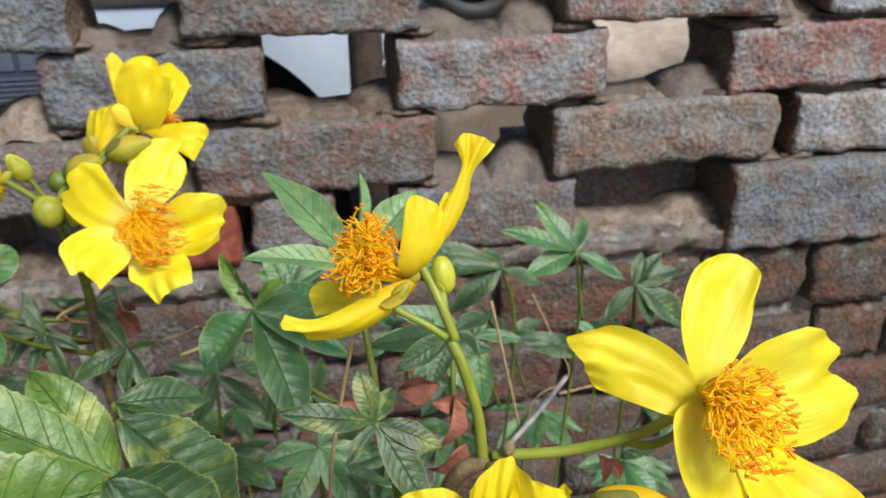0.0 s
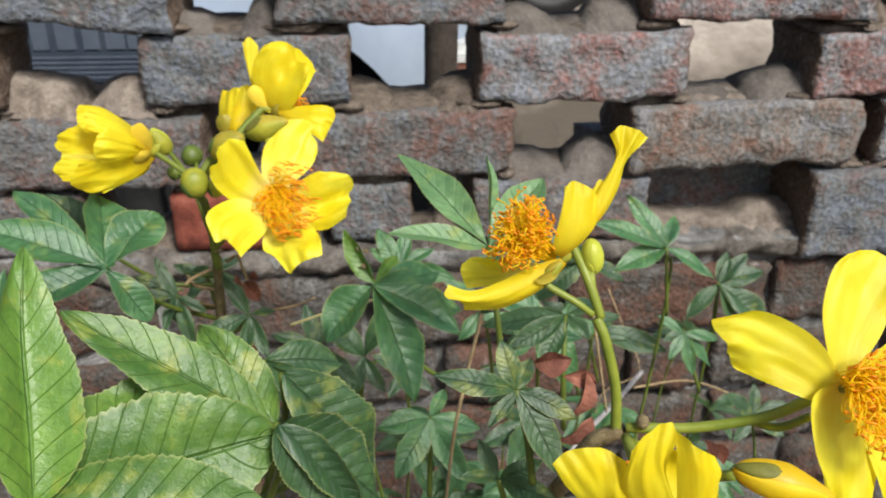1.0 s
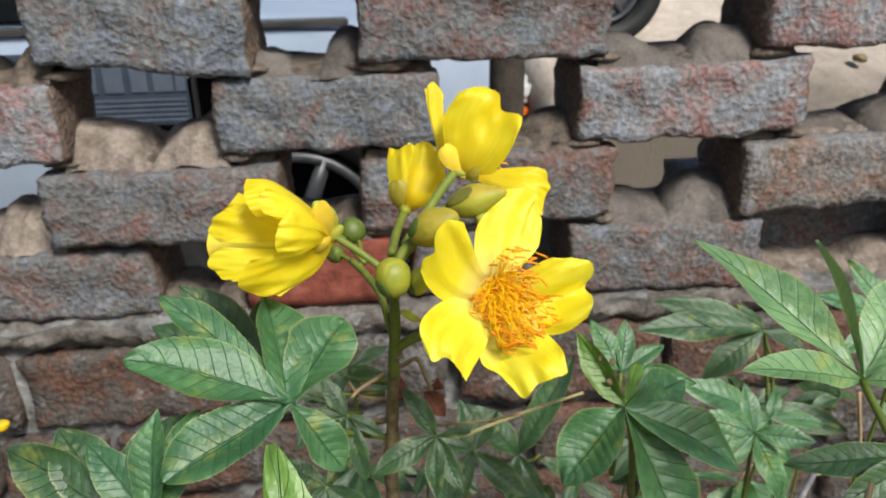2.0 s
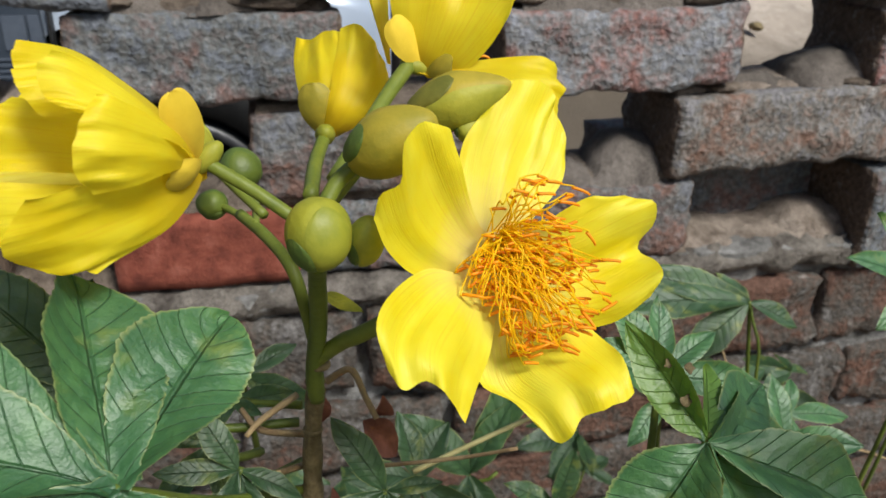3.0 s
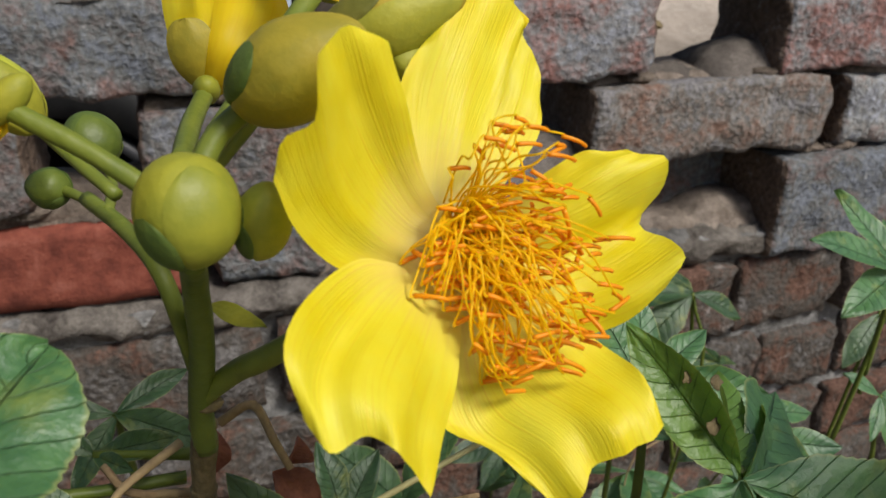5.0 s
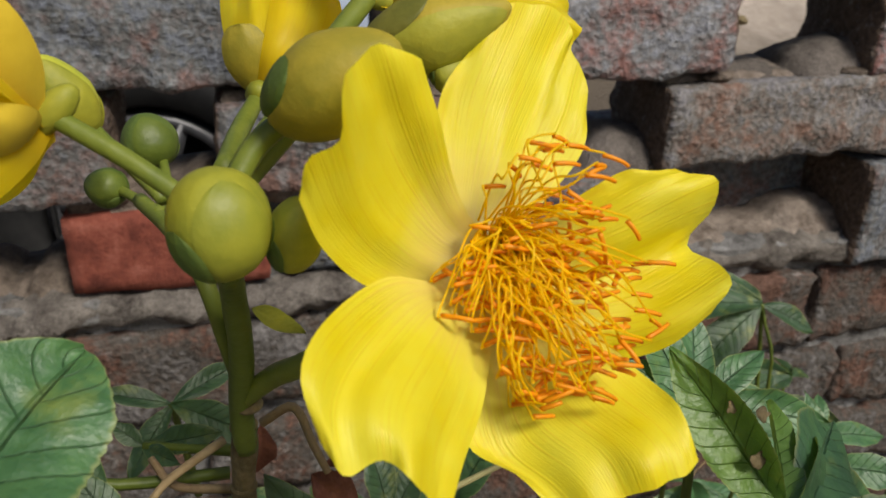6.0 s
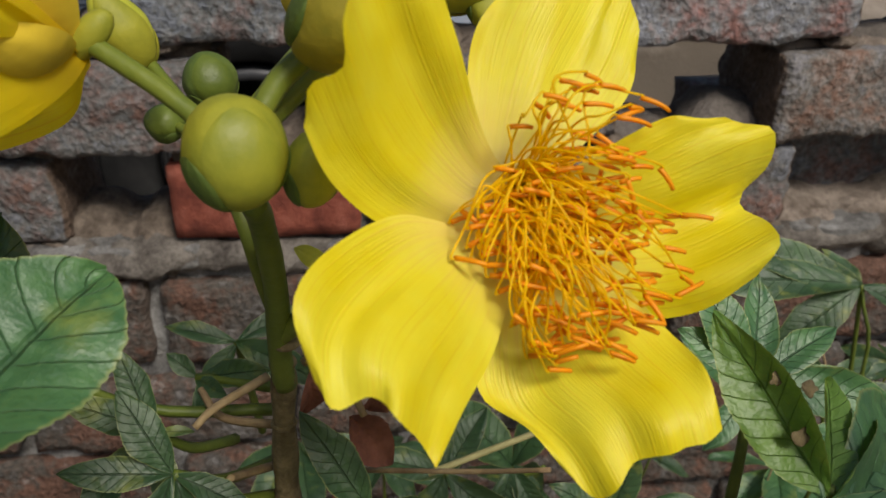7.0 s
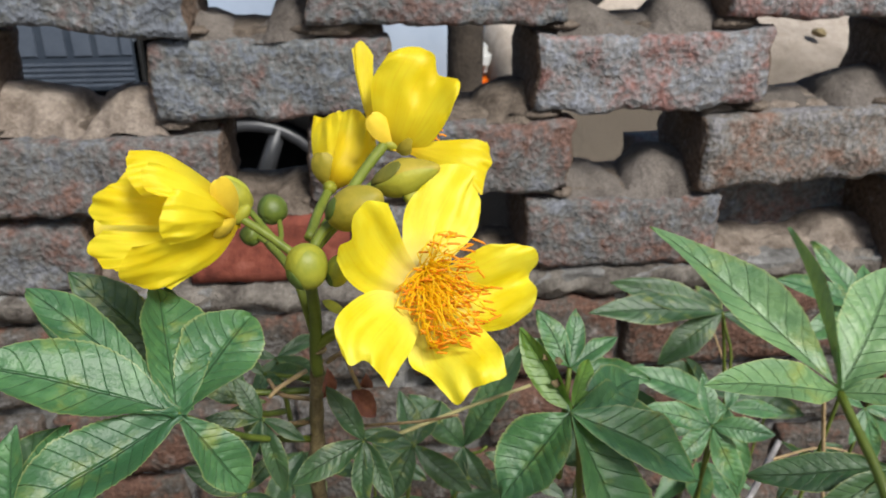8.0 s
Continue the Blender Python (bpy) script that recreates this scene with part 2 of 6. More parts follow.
GREY_TWIG = plain_material("grey_twig", (0.16, 0.15, 0.15), (0.34, 0.32, 0.32), 120, 0.8, relief=0.4)
WITHERED = plain_material("withered_leaf", (0.11, 0.035, 0.025), (0.30, 0.12, 0.08), 120, 0.8, relief=0.5)
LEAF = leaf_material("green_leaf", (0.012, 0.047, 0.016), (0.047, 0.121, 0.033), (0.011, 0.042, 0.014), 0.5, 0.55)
LEAF_PALE = leaf_material("light_green_leaf", (0.075, 0.180, 0.019), (0.175, 0.315, 0.040), (0.080, 0.190, 0.030), 0.75, 0.50)
LEAF_GREY = leaf_material("blue_green_leaf", (0.020, 0.093, 0.034), (0.093, 0.233, 0.073), (0.019, 0.073, 0.027), 0.40, 0.52)
# Sky sheen put into the base colour: paler and bluer than LEAF_MID.
LEAF_SHEEN = leaf_material("sheen_tinted_leaf", (0.066, 0.165, 0.061), (0.209, 0.363, 0.143), (0.055, 0.154, 0.055), 0.5, 0.52)
LEAF_MID = leaf_material("mid_green_leaf", (0.042, 0.118, 0.014), (0.145, 0.258, 0.036), (0.042, 0.115, 0.018), 0.65, 0.52)


# ---- shapes ----
def thing(name, at, label, category, group="", kind=""):
    ob = new(name)
    ob.location = at
    return tagged(ob, label, category, group, kind)


def part(name, bm, mat, parent=None, label="", smooth=True):
    me = bpy.data.meshes.new(name)
    bm.normal_update()
    bm.to_mesh(me)
    bm.free()
    me.materials.append(mat)
    if smooth:
        me.polygons.foreach_set("use_smooth", [True] * len(me.polygons))
    ob = new(name, me)
    if parent:
        ob.parent = parent
        base = parent.location if not parent.parent else parent.location + parent.parent.location
        me.transform(Matrix.Translation(-Vector(base)))
    return tagged(ob, label)


def spline(pts, n=6):
    """A smooth line of points through the given ones."""
    p = [Vector(q) for q in pts]
    p = [2 * p[0] - p[1]] + p + [2 * p[-1] - p[-2]]
    out = []
    for i in range(1, len(p) - 2):
        a, b, c, d = p[i - 1:i + 3]
        for k in range(n):
            t = k / n
            out.append(0.5 * (2 * b + (c - a) * t + (2 * a - 5 * b + 4 * c - d) * t * t + (3 * b - a - 3 * c + d) * t ** 3))
    out.append(p[-2])
    return out


def tube(bm, pts, r0, r1, sides=8, n=6, lump=0.0):
    line = spline(pts, n) if n > 1 else [Vector(p) for p in pts]
    rings, side = [], None
    for i, p in enumerate(line):
        d = (line[min(i + 1, len(line) - 1)] - line[max(i - 1, 0)]).normalized()
        side = (Vector((0.3, 0.1, 1)).cross(d) if side is None else side - d * side.dot(d)).normalized()
        up, f = d.cross(side), i / (len(line) - 1)
        r = (r0 + (r1 - r0) * f) * (1 + lump * noise.noise(p * 160))
        rings.append([bm.verts.new(p + r * (math.cos(a) * side + math.sin(a) * up)) for a in (2 * math.pi * k / sides for k in range(sides))])
    for a, b in zip(rings, rings[1:]):
        for k in range(sides):
            bm.faces.new((a[k], a[(k + 1) % sides], b[(k + 1) % sides], b[k]))
    bm.faces.new(list(reversed(rings[0])))
    bm.faces.new(rings[-1])
    return bm


def sheet(bm, nu, nv, where):
    """A grid of nu x nv cells; where(u, v) gives the point for u in 0..1, v in -1..1. UV: u, (v + 1) / 2."""
    uv = bm.loops.layers.uv.verify()
    g = [[bm.verts.new(where(i / nu, 2 * j / nv - 1)) for j in range(nv + 1)] for i in range(nu + 1)]
    for i in range(nu):
        for j in range(nv):
            f = bm.faces.new((g[i][j], g[i + 1][j], g[i + 1][j + 1], g[i][j + 1]))
            for loop, (a, b) in zip(f.loops, ((i, j), (i + 1, j), (i + 1, j + 1), (i, j + 1))):
                loop[uv].uv = (a / nu, b / nv)
    return bm


def axes(base, tip, facing):
    u = Vector(tip) - Vector(base)
    length = u.length
    u.normalize()
    n = Vector(facing)
    n = (n - u * n.dot(u)).normalized()
    return length, u, n, n.cross(u)


def petal_bm(base, tip, width, facing, bend=0.15, cup=0.15, notch=0.12, at=0.1, curl=0.0, ripple=0.05, seed=0, claw=0.16, twist=0.0):
    """An obovate petal with a notched rim. bend: outward arch; cup: raised sides; curl: rim rolled back."""
    length, u, n, s = axes(base, tip, facing)
    base = Vector(base)

    def where(a, v):
        a = 1 - (1 - a) ** 1.35
        h = claw + (1 - claw) * math.sin(min(a / 0.6, 1) * math.pi / 2) ** 1.15
        if a > 0.6:
            h *= math.sqrt(max(0.0, 1 - ((a - 0.6) / 0.4) ** 2.6)) * 0.93 + 0.07
        cut = notch * math.exp(-((v - at) / 0.22) ** 2) * a ** 5
        x = length * (a - cut)
        y = width / 2 * h * v
        wave = ripple * width * a * a * (noise.noise((a * 2.2, v * 1.6, seed * 7.3)) + 0.5 * abs(v) * noise.noise((a * 5, v * 4, seed * 3.1 + 9)))
        roll = curl * length * max(0.0, a - 0.72) ** 2 * 9 * (1 + 0.6 * v)
        z = length * bend * math.sin(a * math.pi * 0.85) + cup * width * v * v * h * (0.4 + 0.6 * a) + wave - roll
        c, t = math.cos(twist * a), math.sin(twist * a)
        return base + u * (x - 0.3 * abs(roll)) + s * (y * c) + n * (z + y * t)

    return sheet(bmesh.new(), 18, 14, where)


def along(line, f):
    """The point at the share f of a line's length."""
    steps = [(b - a).length for a, b in zip(line, line[1:])]
    left = f * sum(steps)
    for a, b, d in zip(line, line[1:], steps):
        if left <= d:
            return a.lerp(b, left / d)
        left -= d
    return line[-1].copy()


def spread_petal_bm(base, left, rim, right, facing, bow=0.0, flute=0.5, seed=0, lip=0.0, lip_at=0.5, lip_wide=0.15, crease=0.0, fan=1.5):
    """A petal held by its two flanks (from the claw to either corner) and its wavy rim. bow: bulge towards facing; lip: rim folded towards facing; crease: sunken midline."""
    base, left, rim, right = Vector(base), [Vector(p) for p in left], [Vector(p) for p in rim], [Vector(p) for p in right]
    edge_l, edge_r, top = spline([base, *left], 8), spline([base, *right], 8), spline([left[-1], *rim, right[-1]], 8)
    n = Vector(facing).normalized()
    back = (left[-1] + right[-1]) / 2 - base
    length, width = back.length, (left[-1] - right[-1]).length
    claw, back = (right[-1] - left[-1]) * 0.06, back * 0.05

    def where(a, v):
        a = 1 - (1 - a) ** 1.2
        w = (v + 1) / 2
        p = along(edge_l, a).lerp(along(edge_r, a), w) + claw * (1 - a) ** 4 * v - back * (1 - a) ** 4
        q = along(top, w) - left[-1].lerp(right[-1], w)
        fold = lip * math.exp(-((w - lip_at) / lip_wide) ** 2) * max(0.0, (a - 0.8) / 0.2) ** 1.5
        p = p + q * (a ** fan) * (1 - 0.5 * abs(fold))
        inner = 4 * w * (1 - w)
        z = bow * length * math.sin(math.pi * a ** 0.8) * inner - crease * width * math.exp(-((w - 0.5) / 0.16) ** 2) * math.sin(math.pi * min(1, a * 1.1)) ** 0.7
        z += flute * width * inner * a ** 0.7 * (0.055 * math.sin(v * 4.6 + seed * 1.7 + 1.3 * a) + 0.020 * math.sin(v * 11 + seed * 2.3 + 0.8 * a))
        z += width * a * (0.20 * a * noise.noise((a * 2.2, v * 1.8, seed * 7.3)) * (0.15 + inner) + 0.22 * noise.noise((a * 5, v * 4.2, seed * 3.1)) * max(0.0, a - 0.5))
        z -= 0.10 * width * max(0.0, (a - 0.84) / 0.16) ** 2 * (0.6 + 0.8 * noise.noise((v * 2.4, seed * 1.9, 5.0)))
        along_rim = 0.012 * length * max(0.0, a - 0.7) * (noise.noise((v * 6, seed, 0.3)) + 0.6 * noise.noise((v * 15, seed, 1.3)))
        return p + n * (z + fold * 0.35 * length) + (p - base).normalized() * along_rim

    return sheet(bmesh.new(), 26, 24, where)


def leaf_bm(base, tip, width, facing, droop=0.12, fold=0.25, seed=0, quilt=0.10, teeth=0.06, widest=0.5, hook=0.0, blunt=0.85, web=0.03):
    """A serrated leaflet, folded a little along its midrib, the blade swelling between its veins."""
    length, u, n, s = axes(base, tip, facing)
    base, k = Vector(base), math.log(0.5) / math.log(widest)

    def where(a, v):
        h = math.sin(math.pi * min(a, 1) ** k) ** blunt if 0 < a < 1 else 0.0
        h = max(h, web * (1 - a) ** 0.6) if a < 0.6 else h
        saw = 1 + (teeth * (((a * 24) % 1) - 0.5) + 0.10 * noise.noise((a * 6, v * 9, seed * 1.3))) * (abs(v) > 0.99)
        y = width / 2 * h * v * saw
        vein = quilt * width * 0.6 * math.cos(2 * math.pi * (10 * (a - 0.16 * abs(v)) + 0.4 * (v < 0)) + math.pi) * h * min(1, abs(v) * 4) * (1.05 - abs(v))
        wave = 0.20 * width * noise.noise((a * 2.4, v * 0.9, seed * 5.7)) * (0.3 + abs(v))
        z = -droop * length * (a * a) + 0.5 * droop * length * a + fold * abs(y) + vein * 0.5 + wave
        sway = 0.05 * length * noise.noise((a * 1.3, seed * 2.9, 4.2)) * a
        return base + u * (length * a) + s * (y + sway - hook * length * a * a) + n * z

    return sheet(bmesh.new(), 52, 10, where)


def girth(f, g, lobes):
    """How far a bud swells at height f (-1 to 1) and turn g: three soft corners towards its tip."""
    return 1 + lobes * (0.35 + 0.65 * max(0.0, f + 0.3)) * (math.cos(3 * g + 0.9) + 0.45 * math.cos(5 * g + 2.0 + f))


def bud_axes(along):
    u = Vector(along).normalized()
    s = Vector((0, -1, 0.2)) - u * Vector((0, -1, 0.2)).dot(u)
    s = s.normalized() if s.length > 0.05 else u.orthogonal().normalized()
    return u, s, u.cross(s)


def ball_bm(centre, along, r, length, sides=28, rings=18, point=0.0, squash=1.0, lobes=0.0):
    """A bud: an egg about the axis along, drawn to a point by point."""
    u, s, w = bud_axes(along)
    bm = bmesh.new()
    loops = []
    for i in range(rings + 1):
        a = math.pi * i / rings
        f = -math.cos(a)
        rad = r * math.sin(a) * (1 - point * max(0, f))
        c = Vector(centre) + u * (f * length / 2)
        loops.append([bm.verts.new(c + rad * girth(f, t, lobes) * (math.cos(t) * s + squash * math.sin(t) * w)) for t in (2 * math.pi * k / sides for k in range(sides))])
    for a, b in zip(loops, loops[1:]):
        for k in range(sides):
            bm.faces.new((a[k], a[(k + 1) % sides], b[(k + 1) % sides], b[k]))
    bmesh.ops.remove_doubles(bm, verts=bm.verts, dist=r * 0.01)
    return bm


def shell_bm(centre, along, r, length, turn, spread=1.0, reach=0.75, lift=1.03, point=0.25, lobes=0.0):
    """A sepal lying on a bud: a round-tipped, cupped lobe of its surface with a rolled edge."""
    u, s, w = bud_axes(along)

    def where(a, v):
        t = math.pi * (0.02 + reach * a)
        f = -math.cos(t)
        g = turn + spread * v * math.sqrt(max(0.0, 1 - a ** 5)) * (0.72 + 0.28 * a) + 0.10 * math.sin(5 * a + turn)
        edge = max(abs(v) ** 6, a ** 9)
        swell = 1.006 + (lift - 1) * (1 - 0.85 * edge) + 0.012 * noise.noise((a * 3, v * 2, turn * 7))
        rad = swell * r * math.sin(t) * (1 - point * max(0, f)) * girth(f, g, lobes)
        return Vector(centre) + u * (f * swell * length / 2) + rad * (math.cos(g) * s + math.sin(g) * w)

    return sheet(bmesh.new(), 20, 16, where)


def bud(parent, base, tip, r, label="", mats=None, point=0.25, wrap=0.42, lobes=0.030):
    """A closed bud: two broad sepals folded over one another and small outer ones at its base."""
    base, tip = Vector(base), Vector(tip)
    c, d = (base + tip) / 2, tip - base
    inner, small, big = mats or (SEPAL, SEPAL_DARK, SEPAL)
    b = part("bud", ball_bm(c, d, r, d.length, 36, 20, point, lobes=lobes), inner, parent, label)
    for turn, spread, reach, lift, mat in ((0.45, 1.00, 0.86, 1.035, big), (-0.80, 0.62, wrap, 1.065, small), (1.95, 0.6, wrap - 0.05, 1.065, small)):
        part("sepal", shell_bm(c, d, r, d.length, turn, spread, reach, lift, point, lobes), mat, b)
    return b


def stamens(parent, at, facing, lean, n, reach, seed, anther=0.0022, spread=0.6, thick=0.00014, flop=(1, 0, -0.25), rise=(0.15, 0.55), curly=0.10, shortest=0.35, head=2.3):
    """A tuft of curling filaments, and the anthers at their ends."""
    rnd = random.Random(seed)
    f, at, lean, flop = Vector(facing).normalized(), Vector(at), Vector(lean), Vector(flop).normalized()
    s = f.orthogonal().normalized()
    w = f.cross(s)
    fb, ab = bmesh.new(), bmesh.new()
    for _ in range(n):
        a, q = rnd.uniform(0, 2 * math.pi), math.sqrt(rnd.random())
        radial = math.cos(a) * s + math.sin(a) * w
        root = at + radial * (0.0016 * q)
        h = reach * rnd.uniform(shortest, 1.0)
        out = f * rnd.uniform(*rise) + radial * (spread * q) + lean * rnd.uniform(0.35, 1.0)
        end = root + out * h
        mid = root + out * (h * 0.5) + f * (h * 0.24) - radial * (h * 0.1)
        end -= f * (h * 0.10)
        kink = Vector((rnd.gauss(0, 1), rnd.gauss(0, 1), rnd.gauss(0, 1))) * (h * curly)
        d = (flop + 0.26 * Vector((rnd.gauss(0, 1), rnd.gauss(0, 1), rnd.gauss(0, 1)))).normalized()
        tube(fb, (root, mid - kink * 0.4, mid.lerp(end, 0.55) + kink, end), thick, thick * 0.75, 5, 4)
        k = anther * rnd.uniform(0.6, 1.1)
        tube(ab, (end - d * k * 0.15, end + (d + 0.35 * f) * (k * 0.4), end + (d - 0.1 * f) * k), thick * head, thick * head * 0.8, 6, 3)
    part("stamen_tuft", fb, FILAMENT, parent, "curling orange filaments")
    part("anther_tuft", ab, ANTHER, parent, "deep orange anthers")


def flower(parent, base, below, label, r=0.0042):
    """The green cup that carries a flower's petals; below: where its stalk joins."""
    base, below = Vector(base), Vector(below)
    d = base - below
    return part("flower", ball_bm(base - d.normalized() * r * 0.9, d, r * 0.72, r * 2.8, 12, 8, 0.0), SEPAL, parent, label)


def petal(parent, *args, mat=None, **kw):
    return part("petal", petal_bm(*args, **kw), mat or PETAL, parent)


def spread_petal(parent, *args, mat=None, **kw):
    return part("petal", spread_petal_bm(*args, **kw), mat or PETAL, parent)


def stamen_brush(parent, root, centre, wide, high, facing, flop, n, seed, thick=0.00016, anther=0.0028, arch=0.30, skew=0.55):
    """Filaments that rise from one root, arch over and end about centre, each with a bent anther hanging towards flop."""
    rnd = random.Random(seed)
    root, centre, f, flop = Vector(root), Vector(centre), Vector(facing).normalized(), Vector(flop).normalized()
    up = (Vector((0, 0, 1)) - f * f.z).normalized()
    across = up.cross(f)
    fb, ab = bmesh.new(), bmesh.new()
    for _ in range(n):
        a, q = rnd.uniform(0, 2 * math.pi), rnd.random() ** skew
        end = centre + across * (wide * q * math.cos(a)) + up * (high * q * math.sin(a)) + f * rnd.gauss(-0.0012 * q, 0.0013)
        start = root + across * rnd.gauss(0, 0.0009) + up * rnd.gauss(0, 0.0009)
        way = end - start
        reach = way.length
        curl = Vector((rnd.gauss(0, 1), rnd.gauss(0, 1), rnd.gauss(0, 1))) * (0.11 * reach)
        rise = f * (arch * reach * rnd.uniform(0.4, 1.2))
        d = (flop + 0.33 * Vector((rnd.gauss(0, 1), rnd.gauss(0, 1), rnd.gauss(0, 1)))).normalized()
        k = anther * rnd.uniform(0.65, 1.15)
        tube(fb, (start, start + way * 0.32 + rise * 0.75 + curl, start + way * 0.72 + rise * 0.85 - curl * 0.6 - d * (0.10 * reach), end - d * (k * 0.25) + rise * 0.10, end), thick, thick * 0.8, 5, 5)
        tube(ab, (end - d * (k * 0.12), end + d * (k * 0.35) + f * (k * 0.10), end + d * (k * 0.75) + f * (k * 0.05), end + d * k - f * (k * 0.10)), thick * 2.0, thick * 1.6, 6, 3)
    part("stamen_tuft", fb, FILAMENT, parent, "curling orange filaments")
    part("anther_tuft", ab, ANTHER, parent, "deep orange anthers")


def leaf(parent, hub, stalk, tips, facing, mat, width=0.36, label="", **kw):
    """A palmate leaf: its stalk, and one leaflet to each tip (point, width as a share of its length)."""
    hub = Vector(hub)
    pts = [Vector(p) for p in stalk]
    body = part("leaf", tube(bmesh.new(), [*pts, hub], 0.0011, 0.0008, 6, 5), STEM, parent, label)
    for k, (tip, share, *own) in enumerate(tips):
        length = (Vector(tip) - hub).length
        f = Vector(own[0]) if own else Vector(facing) + Vector((0.25 * math.sin(k * 2.1), 0.2 * math.cos(k * 1.7), 0))
        part("leaflet", leaf_bm(hub, tip, length * share, f, seed=k + 10 * hub.x + 100 * hub.z, **kw), mat, body)
    return body


def brick_bm(x0, x1, y0, y1, z0, z1, seed, rough=0.004, cuts=(14, 5, 5), tilt=0.0, bow=0.0):
    """A hewn brick: a box with worn edges and a lumpy face."""
    c = Vector(((x0 + x1) / 2, (y0 + y1) / 2, (z0 + z1) / 2))
    h = Vector((x1 - x0, y1 - y0, z1 - z0)) / 2
    bm, seen = bmesh.new(), {}

    def vert(p):
        key = tuple(round(a, 4) for a in p)
        if key not in seen:
            q = Vector(p)
            r = 0.0045
            core = Vector([max(-h[i] + r, min(h[i] - r, q[i] * h[i])) for i in range(3)])
            off = Vector([q[i] * h[i] - core[i] for i in range(3)])
            q = core + (off.normalized() * r if off.length > r else off)
            w = c + q + Vector((seed * 3.7, seed, 0))
            d = rough * (noise.noise(w * 30) * 0.8 + 0.55 * noise.noise(w * 80) + 0.2 * noise.noise(w * 190))
            q = q + Vector((q.x / h.x, 1.3 * q.y / h.y, 0.8 * q.z / h.z)) * d
            q.z += tilt * q.x + bow * ((q.x / h.x) ** 2 - 0.5)
            seen[key] = bm.verts.new(q)
        return seen[key]

    for ax in range(3):
        b, d = [i for i in range(3) if i != ax]
        for sgn in (-1, 1):
            nb, nd = cuts[b], cuts[d]
            for i in range(nb):
                for j in range(nd):
                    q = []
                    for di, dj in ((0, 0), (1, 0), (1, 1), (0, 1)):
                        p = [0, 0, 0]
                        p[ax], p[b], p[d] = sgn, 2 * (i + di) / nb - 1, 2 * (j + dj) / nd - 1
                        q.append(vert(p))
                    if (sgn < 0) != (ax == 1):
                        q.reverse()
                    bm.faces.new(q)
    return bm, c


def piece(name, built, mat, parent, label=""):
    bm, c = built
    if name == "brick":
        bmesh.ops.recalc_face_normals(bm, faces=bm.faces)
    me = bpy.data.meshes.new(name)
    bm.normal_update()
    bm.to_mesh(me)
    bm.free()
    me.materials.append(mat)
    me.polygons.foreach_set("use_smooth", [True] * len(me.polygons))
    ob = new(name, me)
    ob.parent, ob.location = parent, c
    return tagged(ob, label)


def slump(parent, x0, x1, base, left, right, mat, seed, wide=0.045, label=""):
    """Mortar lying in an opening: a rough bed with a rounded lump against the brick at either end (left, right: heights)."""
    y0, y1 = FRONT + 0.010, BACK + 0.004

    def dome(d, w):
        return max(0.0, 1 - (d / w) ** 2) ** 0.5

    def where(a, v):
        x, y = x0 - 0.008 + (x1 - x0 + 0.016) * a, y0 + (y1 - y0) * (v + 1) / 2
        p = Vector((x, y, base))
        w = wide * (1.0 + 0.25 * noise.noise((y * 14, seed, 0)))
        hump = 0.75 * left * dome(x - x0 - 0.25 * w, w * 0.9) + 0.8 * right * dome(x1 - x - 0.30 * w, w * 0.9)
        hump *= 0.95 + 0.2 * noise.noise(p * 22 + Vector((seed, 0, 0)))
        edge = max(0.0, 1 - abs(v) ** 3)
        z = base - 0.012 * (1 - edge) + hump * (0.15 + 0.85 * edge) + 0.006 * noise.noise(p * 28 + Vector((0, seed, 0))) + 0.0025 * noise.noise(p * 75 + Vector((0, 0, seed))) + 0.001 * noise.noise(p * 190) + 0.005
        return Vector((x, y + 0.008 * noise.noise((x * 45, seed, v)), z))

    return piece("mortar", (sheet(bmesh.new(), 56, 24, where), Vector((0, 0, 0))), mat, parent, label)


def lump_bm(at, size, seed):
    """A squeezed-out blob of mortar."""
    bm = bmesh.new()
    bmesh.ops.create_icosphere(bm, subdivisions=2, radius=1)
    for v in bm.verts:
        q = v.co * (1 + 0.5 * noise.noise(v.co * 1.4 + Vector((seed, 0, 0))) + 0.2 * noise.noise(v.co * 4 + Vector((0, seed, 0))))
        v.co = Vector((q.x * size[0], q.y * size[1], q.z * size[2]))
    return bm, Vector(at)


# ---- ground ----
GROUND = -0.22


def ground_material():
    m, nt, b = material("bare_soil", 0.95, 0.2)
    v = coords(nt)
    c = ramp(nt, noise_of(nt, v, 3.5, 6), (0.3, (0.10, 0.075, 0.05)), (0.6, (0.20, 0.155, 0.11)), (0.8, (0.30, 0.24, 0.18)))
    g = ramp(nt, noise_of(nt, v, 60, 5), (0.3, (0.6, 0.6, 0.6)), (0.7, (1.1, 1.1, 1.1)))
    nt.links.new(mix(nt, 0.8, c, g, "MULTIPLY"), b.inputs["Base Color"])
    bump(nt, b, noise_of(nt, v, 45, 6), 0.7, 0.02)
    return m


def ground_sheet():
    bm = bmesh.new()
    n, marks = 44, []
    for i in range(n + 1):
        f = 2 * i / n - 1
        marks.append(math.copysign(3 * abs(f) + 400 * abs(f) ** 7, f))
    g = [[bm.verts.new((x, y + 1, GROUND + 0.02 * noise.noise((x * 2, y * 2, 0)) * (abs(x) < 6 and abs(y) < 6))) for y in marks] for x in marks]
    for i in range(n):
        for j in range(n):
            bm.faces.new((g[i][j], g[i + 1][j], g[i + 1][j + 1], g[i][j + 1]))
    return part("ground", bm, ground_material())


tagged(ground_sheet(), "bare brown soil under the shrubs and beyond the wall", "ground", kind="structure")

# ---- the honeycomb brick wall ----
FRONT, BACK = 0.85, 0.96


